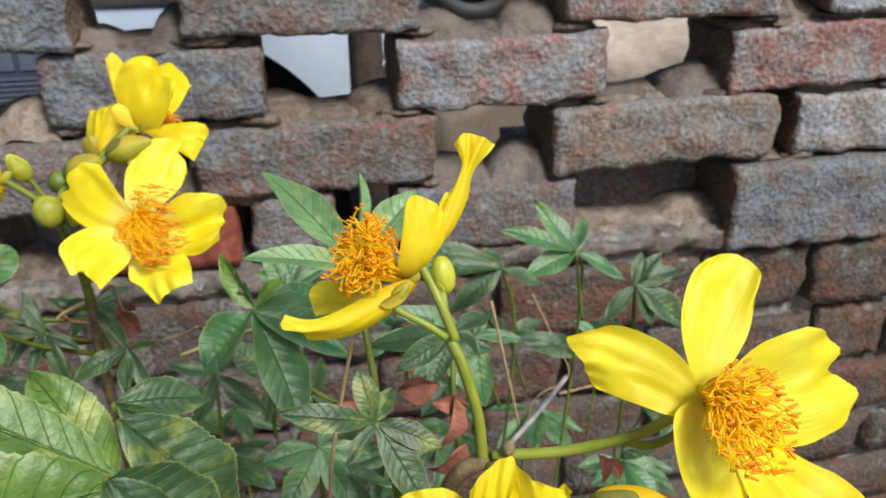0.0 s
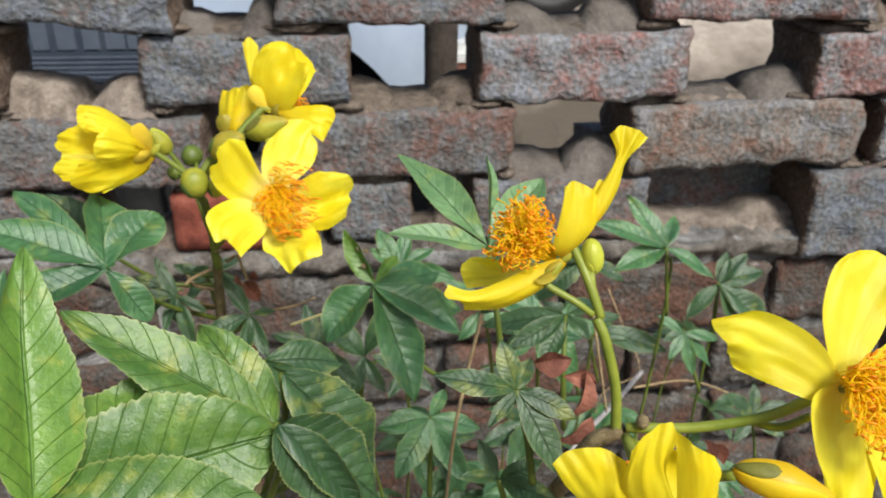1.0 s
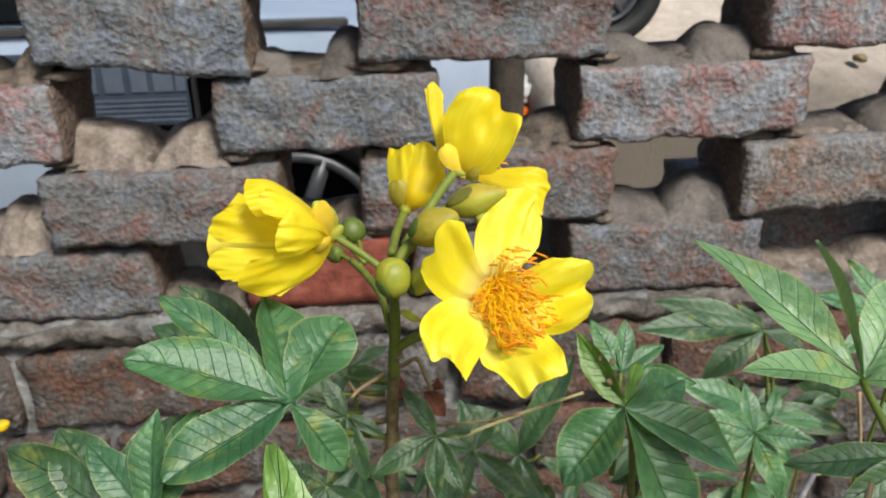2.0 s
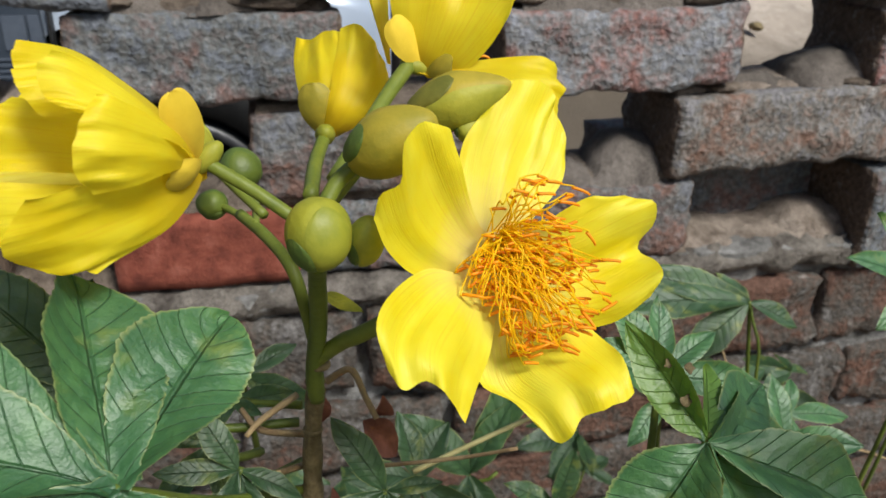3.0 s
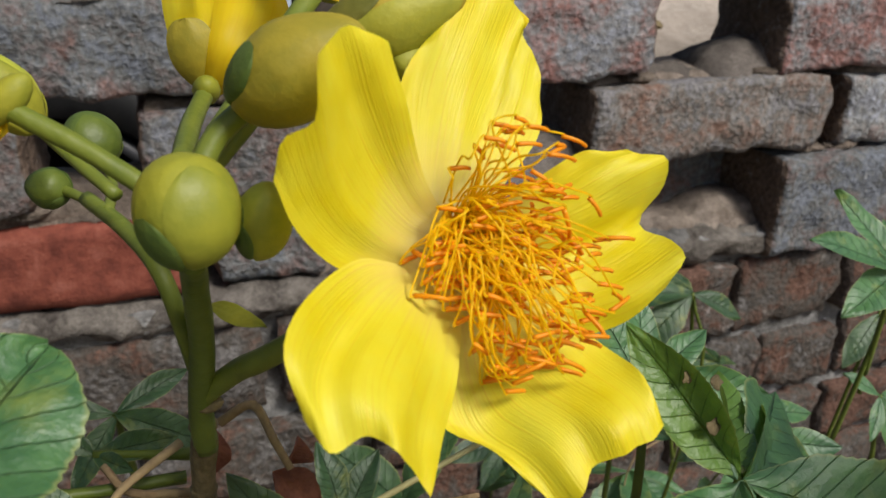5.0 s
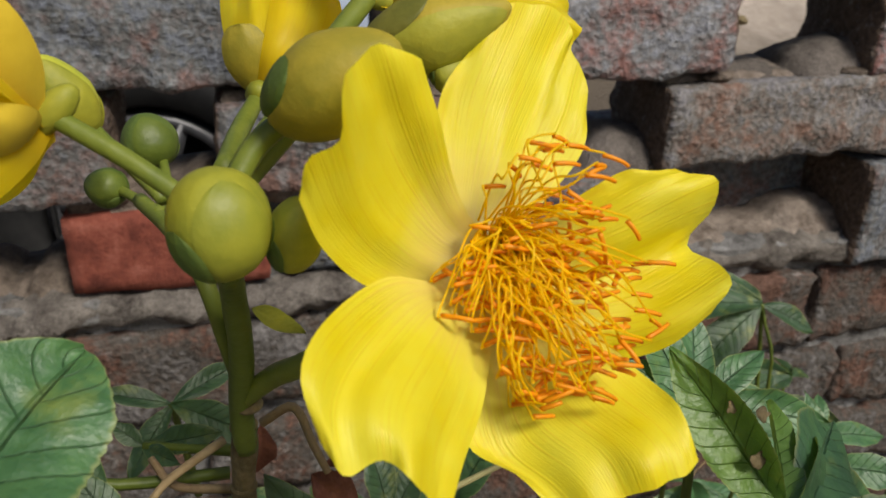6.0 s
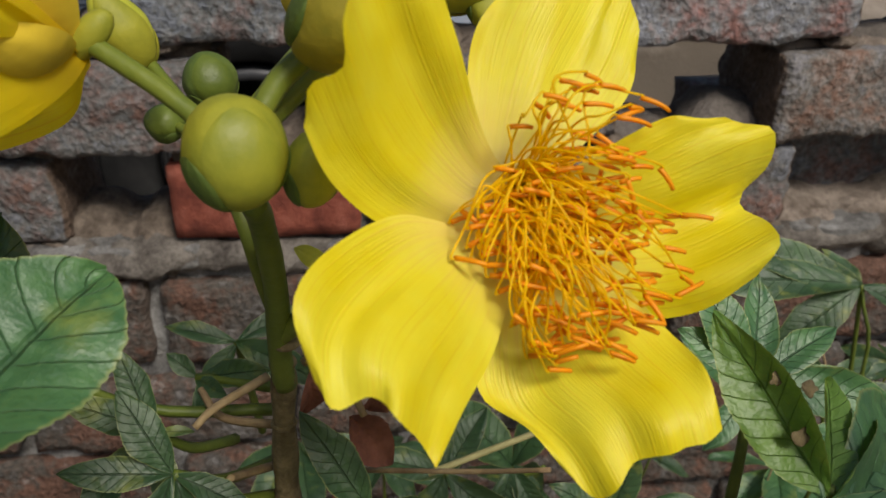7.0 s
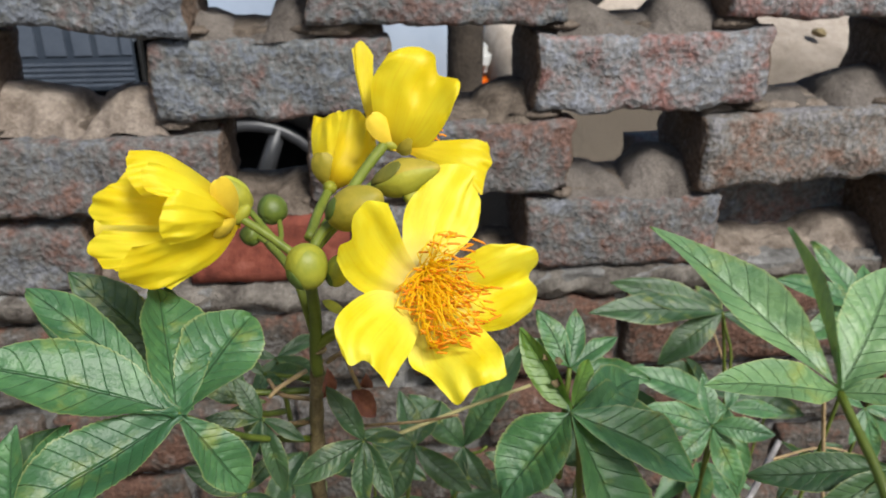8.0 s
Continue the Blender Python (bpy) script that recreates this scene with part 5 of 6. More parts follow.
spread_petal(large, R0, ((0.1170, 0.2030, 0.7340), (0.1250, 0.2060, 0.7350), (0.1330, 0.2080, 0.7350)), ((0.1400, 0.2090, 0.7320), (0.1440, 0.2090, 0.7270), (0.1400, 0.2070, 0.7240), (0.1450, 0.2070, 0.7220), (0.1480, 0.2050, 0.7180)), ((0.1180, 0.1990, 0.7140), (0.1310, 0.2000, 0.7100), (0.1430, 0.2020, 0.7120)), R_UP, mat=PETAL_WARM, bow=-0.05, seed=73)
spread_petal(large, R0, ((0.0980, 0.1960, 0.7260), (0.0970, 0.1910, 0.7180), (0.1000, 0.1880, 0.7090)), ((0.1040, 0.1860, 0.7020),), ((0.1130, 0.1960, 0.7190), (0.1140, 0.1920, 0.7100), (0.1110, 0.1870, 0.7010)), R_UP, mat=PETAL_WARM, bow=-0.03, seed=74)
spread_petal(large, R0, ((0.1300, 0.1970, 0.7090), (0.1370, 0.1940, 0.7060), (0.1430, 0.1910, 0.7010)), ((0.1360, 0.1870, 0.6940), (0.1250, 0.1860, 0.6940)), ((0.1100, 0.1960, 0.7180), (0.1130, 0.1900, 0.7080), (0.1170, 0.1870, 0.6980)), R_UP, mat=PETAL_WARM, bow=-0.03, seed=75)
stamen_brush(large, (0.1050, 0.1960, 0.7300), (0.1092, 0.1880, 0.7290), 0.0092, 0.0112, R_UP, (1, 0.05, -0.12), 165, 62, thick=0.00016, anther=0.0020, arch=0.24)

# the low half-open flower
W0 = (0.0620, 0.1860, 0.6990)
low = flower(second, W0, (0.0597, 0.1974, 0.6646), "half-open yellow flower low on the branch", 0.0028)
for k, (flank_a, rim, flank_b, f, bow) in enumerate((
        (((0.0530, 0.1820, 0.7160), (0.0530, 0.1800, 0.7290)), ((0.0550, 0.1800, 0.7320), (0.0600, 0.1810, 0.7340)), ((0.0620, 0.1780, 0.7160), (0.0590, 0.1780, 0.7260), (0.0610, 0.1790, 0.7320)), (-0.2, -0.9, 0.2), 0.08),
        (((0.0620, 0.1780, 0.7160), (0.0610, 0.1780, 0.7270), (0.0610, 0.1810, 0.7330)), ((0.0630, 0.1770, 0.7320), (0.0670, 0.1780, 0.7290)), ((0.0700, 0.1800, 0.7110), (0.0710, 0.1800, 0.7210), (0.0700, 0.1800, 0.7260)), (0.4, -0.8, 0.2), 0.08),
        (((0.0450, 0.1840, 0.7150), (0.0400, 0.1860, 0.7220)), ((0.0430, 0.1860, 0.7250), (0.0490, 0.1850, 0.7260)), ((0.0540, 0.1810, 0.7140), (0.0540, 0.1810, 0.7200), (0.0530, 0.1820, 0.7250)), (-0.2, -0.8, 0.6), 0.06),
        (((0.0590, 0.1920, 0.7060), (0.0590, 0.1940, 0.7170)), ((0.0670, 0.1950, 0.7190),), ((0.0750, 0.1920, 0.7050), (0.0760, 0.1930, 0.7150)), (0.0, 0.8, 0.4), 0.10))):
    spread_petal(low, W0, flank_a, rim, flank_b, f, mat=PETAL_BACK, bow=bow, seed=80 + k, flute=0.15)
stamens(low, (0.0580, 0.1860, 0.7160), (-0.2, -0.5, 0.8), (0, 0, 0), 40, 0.005, 64, anther=0.0015)

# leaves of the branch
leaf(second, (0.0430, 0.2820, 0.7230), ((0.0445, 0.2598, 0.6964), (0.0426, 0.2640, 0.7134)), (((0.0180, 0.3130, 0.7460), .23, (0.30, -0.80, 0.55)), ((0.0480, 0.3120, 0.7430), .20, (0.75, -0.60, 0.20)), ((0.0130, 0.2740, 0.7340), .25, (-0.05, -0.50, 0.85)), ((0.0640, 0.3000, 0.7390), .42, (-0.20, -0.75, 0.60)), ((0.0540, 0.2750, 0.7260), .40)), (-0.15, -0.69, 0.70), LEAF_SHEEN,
     label="green palmate leaf with long drooping leaflets, sky sheen in its colour", fold=0.50, quilt=0.09)
leaf(second, (0.0414, 0.2259, 0.7107), ((0.0463, 0.2227, 0.6837), (0.0444, 0.2238, 0.6967)), (((0.0385, 0.2340, 0.7206), .46), ((0.0204, 0.2201, 0.7208), .26), ((0.0465, 0.2340, 0.7146), .45), ((0.0564, 0.2218, 0.7047), .36), ((0.0523, 0.2137, 0.6927), .34), ((0.0334, 0.2199, 0.7047), .3)), UP, LEAF)
leaf(second, (0.0080, 0.3270, 0.6880), ((0.0517, 0.3372, 0.6287), (0.0248, 0.3325, 0.6498)), (((-0.0110, 0.3170, 0.6710), .62, (-0.55, -0.70, 0.45)), ((0.0240, 0.3020, 0.6530), .36, (0.35, -0.80, 0.50)), ((0.0410, 0.3160, 0.6740), .40, (0.10, -0.55, 0.85)), ((0.0450, 0.3480, 0.6650), .36, (0.10, -0.45, 0.90)), ((0.0040, 0.3420, 0.6940), .26, (-0.3, -0.8, 0.4))), UP, LEAF_GREY,
     label="green palmate leaf with drooping leaflets", fold=0.50, quilt=0.12, droop=0.22)
leaf(second, (0.0190, 0.3628, 0.6766), ((0.0168, 0.3575, 0.6397), (0.0169, 0.3577, 0.6627)), (((0.0110, 0.3729, 0.6915), .42), ((0.0240, 0.3759, 0.6895), .36), ((0.0429, 0.3576, 0.6746), .34), ((0.0350, 0.3678, 0.6835), .32), ((0.0080, 0.3679, 0.6846), .4)), UP, LEAF_GREY)
leaf(second, (0.0737, 0.2976, 0.6890), ((0.0735, 0.2873, 0.6481), (0.0716, 0.2875, 0.6721)), (((0.0457, 0.3077, 0.6810), .3), ((0.0536, 0.2926, 0.6791), .34), ((0.0636, 0.2876, 0.6751), .4), ((0.0806, 0.2876, 0.6851), .4), ((0.0887, 0.3076, 0.6889), .4)), UP, LEAF)
leaf(second, (0.0266, 0.2975, 0.6491), ((0.0265, 0.2972, 0.6121), (0.0266, 0.2974, 0.6331)), (((0.0076, 0.2926, 0.6492), .45), ((0.0135, 0.2825, 0.6343), .42), ((0.0395, 0.2823, 0.6302), .34), ((0.0456, 0.2974, 0.6421), .36), ((0.0336, 0.3075, 0.6540), .4)), UP, LEAF_GREY)
leaf(second, (0.0394, 0.2327, 0.6766), ((0.0423, 0.2325, 0.6606), (0.0414, 0.2326, 0.6686)), (((0.0284, 0.2298, 0.6817), .3), ((0.0504, 0.2297, 0.6846), .4), ((0.0523, 0.2196, 0.6797), .36), ((0.0344, 0.2378, 0.6866), .4)), UP, LEAF)
leaf(second, (0.0098, 0.3259, 0.6859), ((0.0188, 0.3425, 0.6428), (0.0148, 0.3357, 0.6658)), (((0.0448, 0.3426, 0.6677), .36), ((0.0359, 0.3497, 0.6827), .4)), UP, LEAF_GREY)
roll = leaf(second, (0.0090, 0.3280, 0.6880), ((0.0118, 0.3299, 0.6849), (0.0118, 0.3309, 0.6869)), (((-0.0030, 0.3400, 0.7050), .34, (-0.45, -0.85, 0.1)), ((0.0180, 0.3450, 0.6920), .30)), (-0.3, -0.8, 0.3), LEAF_PALE, label="rolled leaf with brown damaged edges", fold=0.6)
for p, r in (((0.0030, 0.3340, 0.7000), 0.0009), ((0.0060, 0.3320, 0.7000), 0.0011), ((0.0050, 0.3300, 0.6950), 0.0012)):
    spot = ball_bm((0, 0, 0), (0.2, -0.8, 0.3), r, 0.0004, 16, 8)
    for v in spot.verts:
        v.co = Vector(p) + v.co * (1 + 0.7 * noise.noise(v.co.normalized() * 1.2 + Vector(p) * 300))
    part("brown_spot", spot, BARK, roll)

# ---- foliage before the wall ----
bush = thing("leafy_bush", (-0.10, 0.25, GROUND), "low leafy bush of large serrated green leaves", "shrub")
part("stem", tube(bmesh.new(), ((-0.10, 0.25, GROUND - 0.02), (-0.09, 0.25, 0.2), (-0.08, 0.24, 0.5), (-0.0747, 0.2331, 0.6639)), 0.005, 0.003, 8, 8, 0.2), BARK, bush)
leaf(bush, (-0.0190, 0.2360, 0.6970), ((-0.0597, 0.2479, 0.6437), (-0.0126, 0.2380, 0.6790)), (((-0.0650, 0.2360, 0.7330), .30, (-0.05, -0.45, 0.90)), ((-0.0390, 0.2520, 0.7180), .46, (0.1, -0.6, 0.8))), UP, LEAF_MID, fold=0.22, widest=0.46, blunt=0.75, quilt=0.14, teeth=0.09, label="large mid-green leaf with yellow-spotted, serrated leaflets")
leaf(bush, (-0.0710, 0.2060, 0.7010), ((-0.0900, 0.2479, 0.6437), (-0.0760, 0.2180, 0.6700)), (((-0.0160, 0.2240, 0.7050), .56, (0.05, -0.80, 0.60)), ((-0.0420, 0.2380, 0.7130), .46, (-0.05, -0.60, 0.80)), ((-0.0170, 0.2000, 0.7030), .40, (0.1, -0.7, 0.7))), UP, LEAF_MID, fold=0.16, widest=0.52, blunt=0.62, quilt=0.14, teeth=0.09, label="large yellow-green leaf with serrated leaflets")
leaf(bush, (-0.0165, 0.2215, 0.7080), ((-0.0330, 0.2420, 0.6440), (-0.0170, 0.2300, 0.6900)), (((0.0100, 0.2260, 0.6790), .46, (0.45, -0.60, 0.65)), ((0.0020, 0.2160, 0.6830), .44, (-0.10, -0.80, 0.50))), UP, LEAF, fold=0.35, widest=0.45, blunt=0.75, quilt=0.14, teeth=0.09, droop=0.2, label="blue-green leaf with drooping, deeply veined leaflets")
leaf(bush, (-0.0165, 0.2380, 0.7110), ((-0.0330, 0.2480, 0.6440), (-0.0180, 0.2420, 0.6900)), (((0.0100, 0.2400, 0.6700), .44, (0.45, -0.55, 0.65)),), UP, LEAF, fold=0.40, widest=0.45, blunt=0.75, quilt=0.14, teeth=0.09, droop=0.2)
leaf(bush, (-0.0244, 0.2636, 0.6986), ((-0.0297, 0.2779, 0.6437), (-0.0260, 0.2690, 0.6800)), (((-0.0017, 0.2738, 0.6909), .46, (0.1, -0.55, 0.8)), ((-0.0100, 0.2620, 0.6830), .40, (0.2, -0.7, 0.6))), UP, LEAF, fold=0.2, teeth=0.09)
leaf(bush, (-0.0660, 0.2050, 0.7030), ((-0.10, 0.2450, 0.5538), (-0.0780, 0.2200, 0.6600)), (((-0.0700, 0.2370, 0.7500), .34, (0.60, -0.70, 0.35)),), (0.45, -0.75, 0.45), LEAF_PALE, fold=0.75, widest=0.36, label="light green upright leaf folded along its midrib")
leaf(bush, (-0.1263, 0.3085, 0.6804), ((-0.1196, 0.2974, 0.5535), (-0.1283, 0.3083, 0.6564)), (((-0.1543, 0.3135, 0.6764), .50), ((-0.1422, 0.3237, 0.6963), .56), ((-0.1082, 0.3185, 0.7013), .50), ((-0.1324, 0.2983, 0.6625), .56), ((-0.1024, 0.2981, 0.6524), .44), ((-0.1542, 0.3187, 0.6944), .46)), UP, LEAF)
leaf(bush, (-0.0997, 0.1987, 0.7312), ((-0.1198, 0.2378, 0.6040), (-0.1098, 0.2182, 0.6541)), (((-0.1015, 0.2338, 0.7410), .42), ((-0.0836, 0.2135, 0.7161), .6), ((-0.0816, 0.2127, 0.7301), .62, (0.25, -0.65, 0.75)), ((-0.0986, 0.2187, 0.7311), .5)), (0.1, -0.7, 0.7), LEAF_PALE, fold=0.1)
leaf(bush, (-0.1133, 0.2984, 0.6855), ((-0.1395, 0.2979, 0.6035), (-0.1204, 0.2982, 0.6545)), (((-0.1022, 0.3106, 0.7073), .4), ((-0.1292, 0.3086, 0.7014), .4), ((-0.1122, 0.3086, 0.7094), .4)), UP, LEAF_GREY)

bud(bush, (-0.1602, 0.3287, 0.6933), (-0.1562, 0.3287, 0.6953), 0.0016, "tiny yellow bud", mats=(PETAL_BACK, SEPAL, PETAL_BACK))
part("stalk", tube(bmesh.new(), ((-0.1602, 0.3287, 0.6933), (-0.1642, 0.3236, 0.6834), (-0.1663, 0.3186, 0.6744)), 0.0006, 0.0006, 6, 4), STEM, bush)

weeds = thing("weed", (0.20, 0.55, GROUND), "weedy undergrowth of small palmate leaves at the foot of the wall", "weed")
for line in (((0.18, 0.50, GROUND - 0.02), (0.17, 0.47, 0.3), (0.1752, 0.4421, 0.5998), (0.1666, 0.4322, 0.6478)), ((0.25, 0.55, GROUND - 0.02), (0.24, 0.52, 0.3), (0.2320, 0.4916, 0.5302), (0.2255, 0.4797, 0.5993)),
             ((0.15, 0.55, GROUND - 0.02), (0.15, 0.53, 0.3), (0.1552, 0.5021, 0.5468), (0.1487, 0.5073, 0.6039)), ((0.0, 0.55, GROUND - 0.02), (0.02, 0.5, 0.3), (-0.0011, 0.4632, 0.5362), (0.0131, 0.4532, 0.5741))):
    part("stem", tube(bmesh.new(), line, 0.0014, 0.0007, 6, 6, 0.1), STEM, weeds)
leaf(weeds, (0.1676, 0.4342, 0.6468), ((0.1772, 0.4421, 0.5997), (0.1724, 0.4381, 0.6238)), (((0.1257, 0.4306, 0.6662), .26), ((0.1479, 0.4474, 0.6730), .34), ((0.1778, 0.4522, 0.6587), .36), ((0.1364, 0.4224, 0.6411), .38), ((0.1954, 0.4270, 0.6316), .30)), UP, LEAF_GREY)
leaf(weeds, (0.2255, 0.4797, 0.5983), ((0.2302, 0.4816, 0.5542), (0.2283, 0.4817, 0.5763)), (((0.2447, 0.4866, 0.6161), .4), ((0.2556, 0.4815, 0.6060), .4), ((0.2337, 0.4917, 0.6152), .4), ((0.2582, 0.4664, 0.5730), .42), ((0.2352, 0.4666, 0.5752), .34), ((0.2043, 0.4718, 0.5785), .34)), UP, LEAF)
leaf(weeds, (0.1891, 0.4420, 0.5876), ((0.2108, 0.4517, 0.5365), (0.1990, 0.4468, 0.5646)), (((0.1733, 0.4471, 0.5978), .34), ((0.1780, 0.4320, 0.5757), .34), ((0.1949, 0.4319, 0.5636), .3), ((0.2121, 0.4418, 0.5824), .3), ((0.2079, 0.4368, 0.5665), .3)), UP, LEAF_GREY)
leaf(weeds, (0.2556, 0.4614, 0.5081), ((0.2740, 0.4700, 0.4430), (0.2650, 0.4650, 0.4770)), (((0.2358, 0.4615, 0.5272), .4), ((0.2410, 0.4500, 0.4960), .4), ((0.2750, 0.4500, 0.4980), .4), ((0.2837, 0.4612, 0.5148), .4), ((0.2599, 0.4713, 0.5270), .4)), UP, LEAF)
leaf(weeds, (0.1477, 0.5073, 0.6049), ((0.1594, 0.5121, 0.5548), (0.1536, 0.5102, 0.5828)), (((0.0738, 0.5028, 0.6155), .24), ((0.0900, 0.5177, 0.6233), .26), ((0.1115, 0.4975, 0.5812), .36), ((0.1736, 0.5021, 0.5927), .36), ((0.1379, 0.5224, 0.6139), .4)), UP, LEAF)
leaf(weeds, (0.1112, 0.4266, 0.6063), ((0.1298, 0.4423, 0.5471), (0.1190, 0.4325, 0.5802)), (((0.0684, 0.4329, 0.6266), .30), ((0.0791, 0.4178, 0.6036), .34), ((0.1128, 0.4075, 0.5733), .36), ((0.1381, 0.4264, 0.6021), .30), ((0.1193, 0.4375, 0.6132), .4)), UP, LEAF_GREY)
leaf(weeds, (0.0703, 0.4429, 0.6076), ((0.0789, 0.4527, 0.5545), (0.0751, 0.4478, 0.5816)), (((0.0485, 0.4431, 0.6298), .36), ((0.0882, 0.4327, 0.5975), .40), ((0.0624, 0.4529, 0.6167), .4), ((0.0834, 0.4528, 0.6145), .4), ((0.0551, 0.4329, 0.5958), .4)), UP, LEAF_GREY)
leaf(weeds, (0.0021, 0.4533, 0.5752), ((-0.0012, 0.4632, 0.5292), (0.0009, 0.4583, 0.5512)), (((0.0174, 0.4532, 0.6050), .34), ((-0.0207, 0.4535, 0.6053), .4), ((0.0139, 0.4432, 0.5561), .36), ((-0.0041, 0.4433, 0.5552), .4), ((-0.0128, 0.4534, 0.5923), .4), ((0.0296, 0.4632, 0.6239), .24)), UP, LEAF)
leaf(weeds, (0.0239, 0.4231, 0.5830), ((0.0277, 0.4331, 0.5470), (0.0258, 0.4281, 0.5650)), (((0.0071, 0.4233, 0.5962), .36), ((0.0301, 0.4231, 0.6060), .36), ((0.0148, 0.4132, 0.5741), .4), ((0.0388, 0.4130, 0.5779), .36)), UP, LEAF)
leaf(weeds, (-0.0229, 0.4235, 0.6024), ((-0.0273, 0.4334, 0.5444), (-0.0251, 0.4285, 0.5744)), (((-0.0448, 0.4237, 0.6106), .36), ((-0.0351, 0.4136, 0.5815), .4), ((-0.0001, 0.4133, 0.5832), .36), ((-0.0107, 0.4334, 0.6163), .4), ((-0.0276, 0.4336, 0.6224), .4)), UP, LEAF)
leaf(weeds, (-0.0735, 0.4239, 0.6478), ((-0.0717, 0.4339, 0.6118), (-0.0726, 0.4289, 0.6308)), (((-0.0895, 0.4241, 0.6530), .3), ((-0.0574, 0.4338, 0.6517), .3), ((-0.0526, 0.4138, 0.6427), .34), ((-0.0837, 0.4140, 0.6349), .34)), UP, LEAF)
leaf(weeds, (0.0911, 0.4027, 0.6175), ((0.0967, 0.4126, 0.5655), (0.0939, 0.4077, 0.5945)), (((0.0622, 0.4030, 0.6288), .32), ((0.0730, 0.3928, 0.6087), .4), ((0.1120, 0.3926, 0.6194), .4), ((0.1018, 0.3926, 0.5934), .4), ((0.0903, 0.4128, 0.6355), .4)), UP, LEAF_GREY)
leaf(weeds, (-0.0800, 0.3640, 0.6380), ((-0.0843, 0.3640, 0.6030), (-0.0822, 0.3640, 0.6210)), (((-0.0959, 0.3641, 0.6501), .4), ((-0.0912, 0.3540, 0.6231), .4), ((-0.0622, 0.3538, 0.6299), .4), ((-0.0709, 0.3739, 0.6449), .4)), UP, LEAF)
leaf(weeds, (0.1564, 0.5221, 0.5448), ((0.1730, 0.5300, 0.4930), (0.1652, 0.5270, 0.5187)), (((0.1246, 0.5224, 0.5690), .3), ((0.1406, 0.5223, 0.5669), .3), ((0.1863, 0.5119, 0.5415), .34), ((0.2151, 0.5117, 0.5293), .28), ((0.1845, 0.5319, 0.5495), .34)), UP, LEAF)

# lower leaves that fill the undergrowth
rnd = random.Random(9)
for k in range(46):
    x, y = rnd.uniform(-0.20, 0.36), rnd.uniform(0.36, 0.66)
    z = rnd.uniform(0.34, 0.50) - 0.18 * max(0, x - 0.12)
    hub, size = Vector((x, y, z)), rnd.uniform(0.032, 0.060)
    turn = rnd.uniform(0, 6.3)
    tips = []
    for j in range(5):
        a = turn + (j - 2) * 0.75
        tips.append((hub + Vector((math.cos(a), math.sin(a), rnd.uniform(-0.45, 0.1))) * size * (1.1 - 0.12 * abs(j - 2)), 0.36))
    plant = thing("weed", (x * 0.9 + 0.01, y + 0.02, GROUND), "small low weed with one green palmate leaf", "weed", "weeds at the foot of the wall")
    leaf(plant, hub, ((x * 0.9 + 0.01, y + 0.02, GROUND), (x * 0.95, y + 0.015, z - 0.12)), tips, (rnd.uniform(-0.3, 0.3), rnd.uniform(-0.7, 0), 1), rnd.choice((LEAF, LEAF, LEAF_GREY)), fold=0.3)

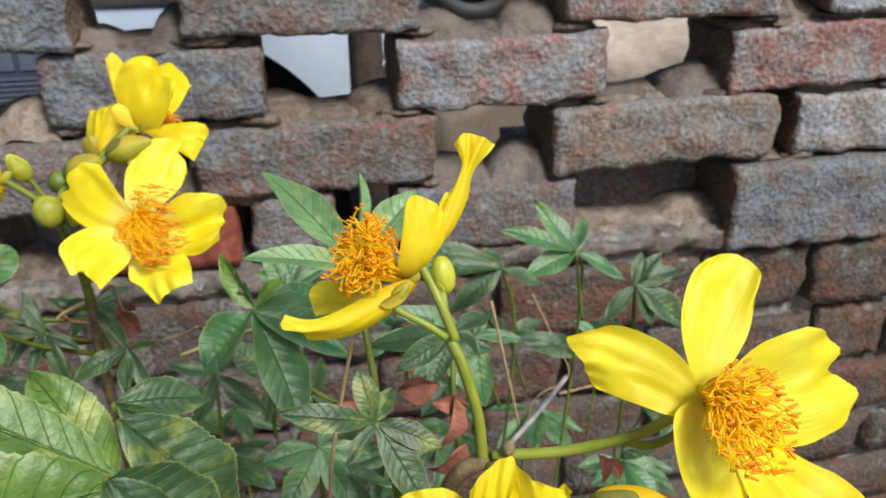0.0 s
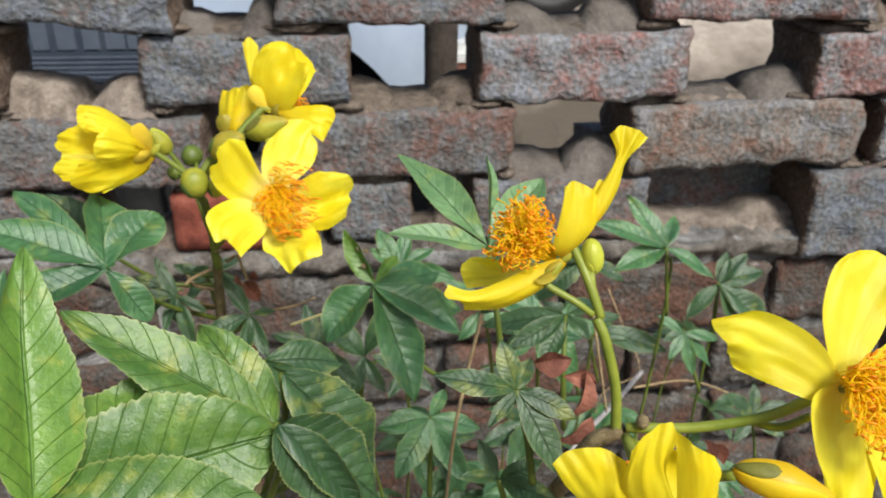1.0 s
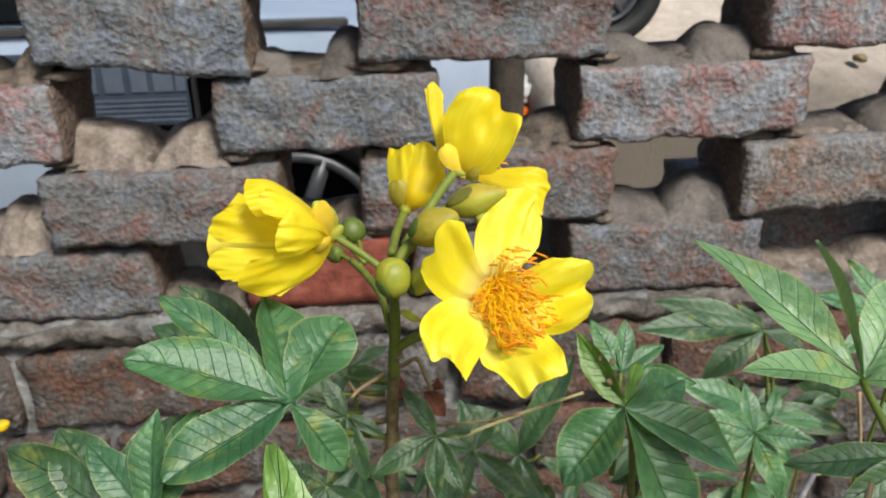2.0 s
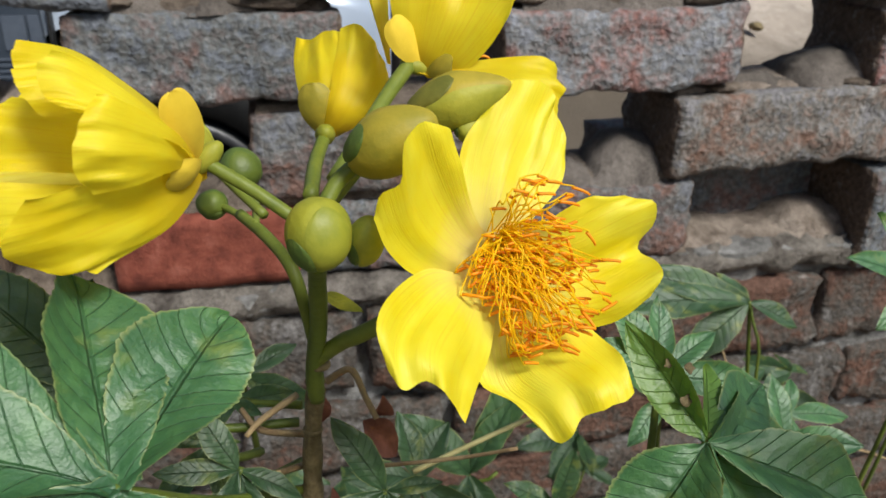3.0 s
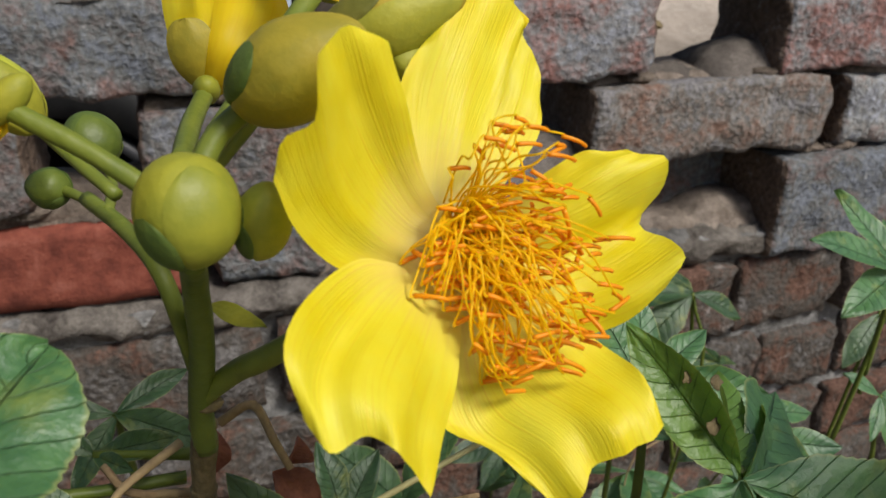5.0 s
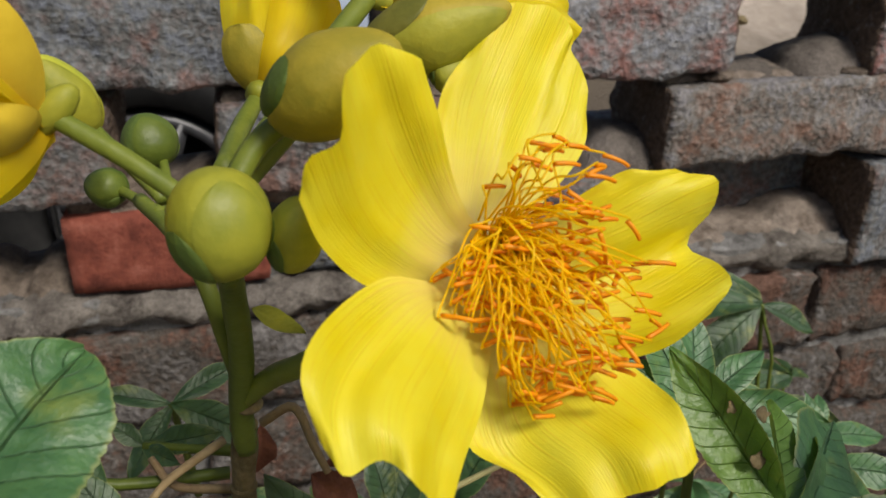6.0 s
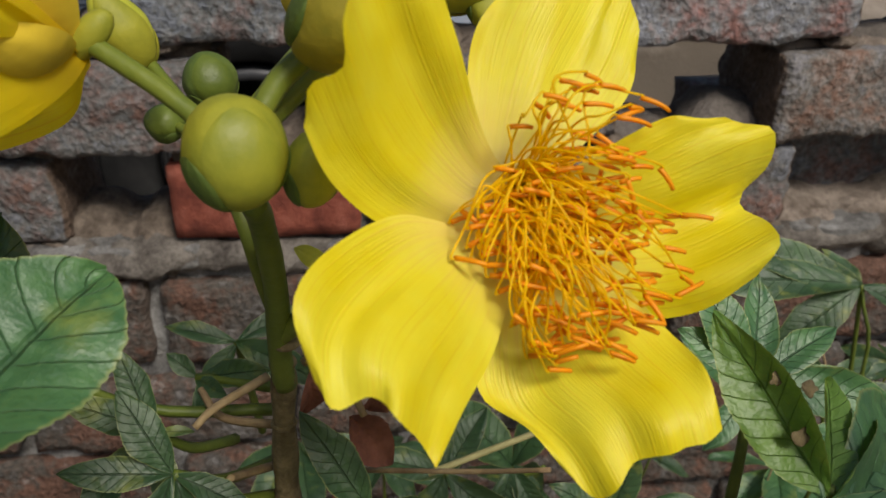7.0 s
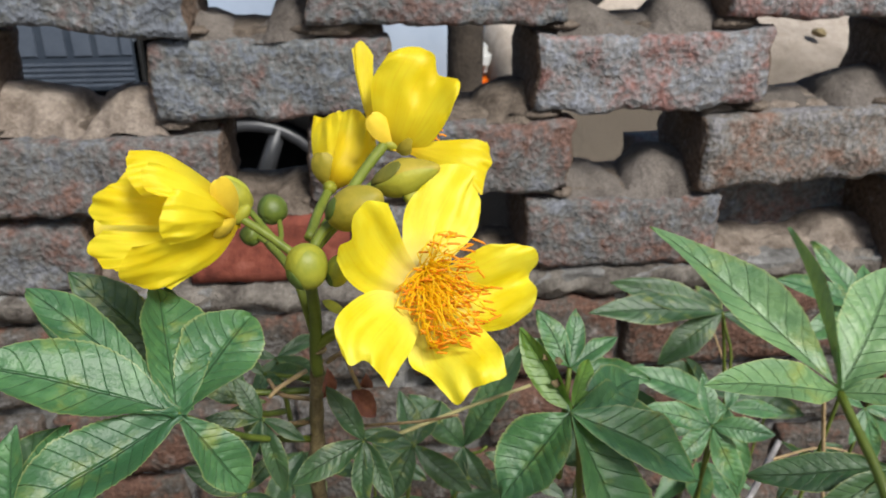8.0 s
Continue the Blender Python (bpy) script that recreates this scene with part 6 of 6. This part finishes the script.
# ---- dry twigs and withered leaves ----
for mat, label, r, line in ((TWIG, "thin dry brown twig", 0.0006, ((0.0394, 0.2679, 0.7082), (0.0343, 0.2627, 0.6892), (0.0291, 0.2575, 0.6603), (0.0235, 0.2587, 0.5643), (0.022, 0.265, 0.46), (0.02, 0.27, 0.1), (0.02, 0.27, GROUND))), (STRAW, "straw-coloured stalk lying across the leaves", 0.0008, ((-0.0309, 0.3886, 0.6365), (-0.0078, 0.3935, 0.6413), (0.0183, 0.4033, 0.6421))),
                            (TWIG, "thin dry straw among the leaves", 0.0007, ((0.1032, 0.3627, 0.6625), (0.1099, 0.3626, 0.6314), (0.1176, 0.3625, 0.5954))),
                            (GREY_TWIG, "bare grey stick leaning on the wall", 0.0019, ((0.1930, 0.5018, 0.5195), (0.1638, 0.4720, 0.5158), (0.1345, 0.4422, 0.5151), (0.1143, 0.4224, 0.5063))), (TWIG, "thin dry straw among the leaves", 0.0008, ((0.1889, 0.5018, 0.5065), (0.2390, 0.5200, 0.4960), (0.2880, 0.5300, 0.4700))),
                            (TWIG, "thin dry straw among the leaves", 0.0007, ((0.1988, 0.6018, 0.5313), (0.2170, 0.6000, 0.4900), (0.2330, 0.6000, 0.4490), (0.20, 0.6, 0.42), (0.21, 0.6, 0.3), (0.22, 0.6, GROUND))), (TWIG, "straw-coloured stalk lying across the leaves", 0.0005, ((-0.0438, 0.3737, 0.6527), (-0.0258, 0.3636, 0.6605), (-0.0158, 0.3536, 0.6695)))):
    tw = part("twig", tube(bmesh.new(), line, r, r * 0.8, 7, 6, 0.15), mat)
    tagged(tw, label, "twig", "dry twigs")


def withered(p, q, width, seed):
    w = part("withered_leaf", leaf_bm(p, q, width, (0.3, -0.8, 0.3), droop=0.5, fold=0.9, seed=seed, quilt=0.1, hook=0.2), WITHERED)
    tagged(w, "curled, withered red-brown leaf caught on a stem", "dead leaf", "withered leaves")


for k, (p, q, w) in enumerate((((0.0482, 0.2378, 0.7104), (0.0573, 0.2358, 0.7133), .0070), ((0.0552, 0.2338, 0.7084), (0.0662, 0.2357, 0.7063), .0050), ((0.0612, 0.2338, 0.7093), (0.0601, 0.2296, 0.6964), .0060), ((0.0641, 0.2336, 0.6953), (0.0561, 0.2316, 0.6864), .0060), ((0.0337, 0.3032, 0.6622), (0.0427, 0.3031, 0.6631), .0050),
                               ((-0.0457, 0.3658, 0.6717), (-0.0378, 0.3617, 0.6666), .0070), ((-0.0427, 0.3658, 0.6727), (-0.0417, 0.3658, 0.6767), .0045), ((0.1101, 0.2571, 0.6648), (0.1130, 0.2520, 0.6588), .0050), ((0.1121, 0.2571, 0.6628), (0.1190, 0.2550, 0.6578), .0050), ((-0.0536, 0.3938, 0.6617), (-0.0537, 0.3918, 0.6497), .0050),
                               ((-0.0509, 0.4037, 0.6217), (-0.0510, 0.4037, 0.6107), .004))):
    withered(p, q, w, k)
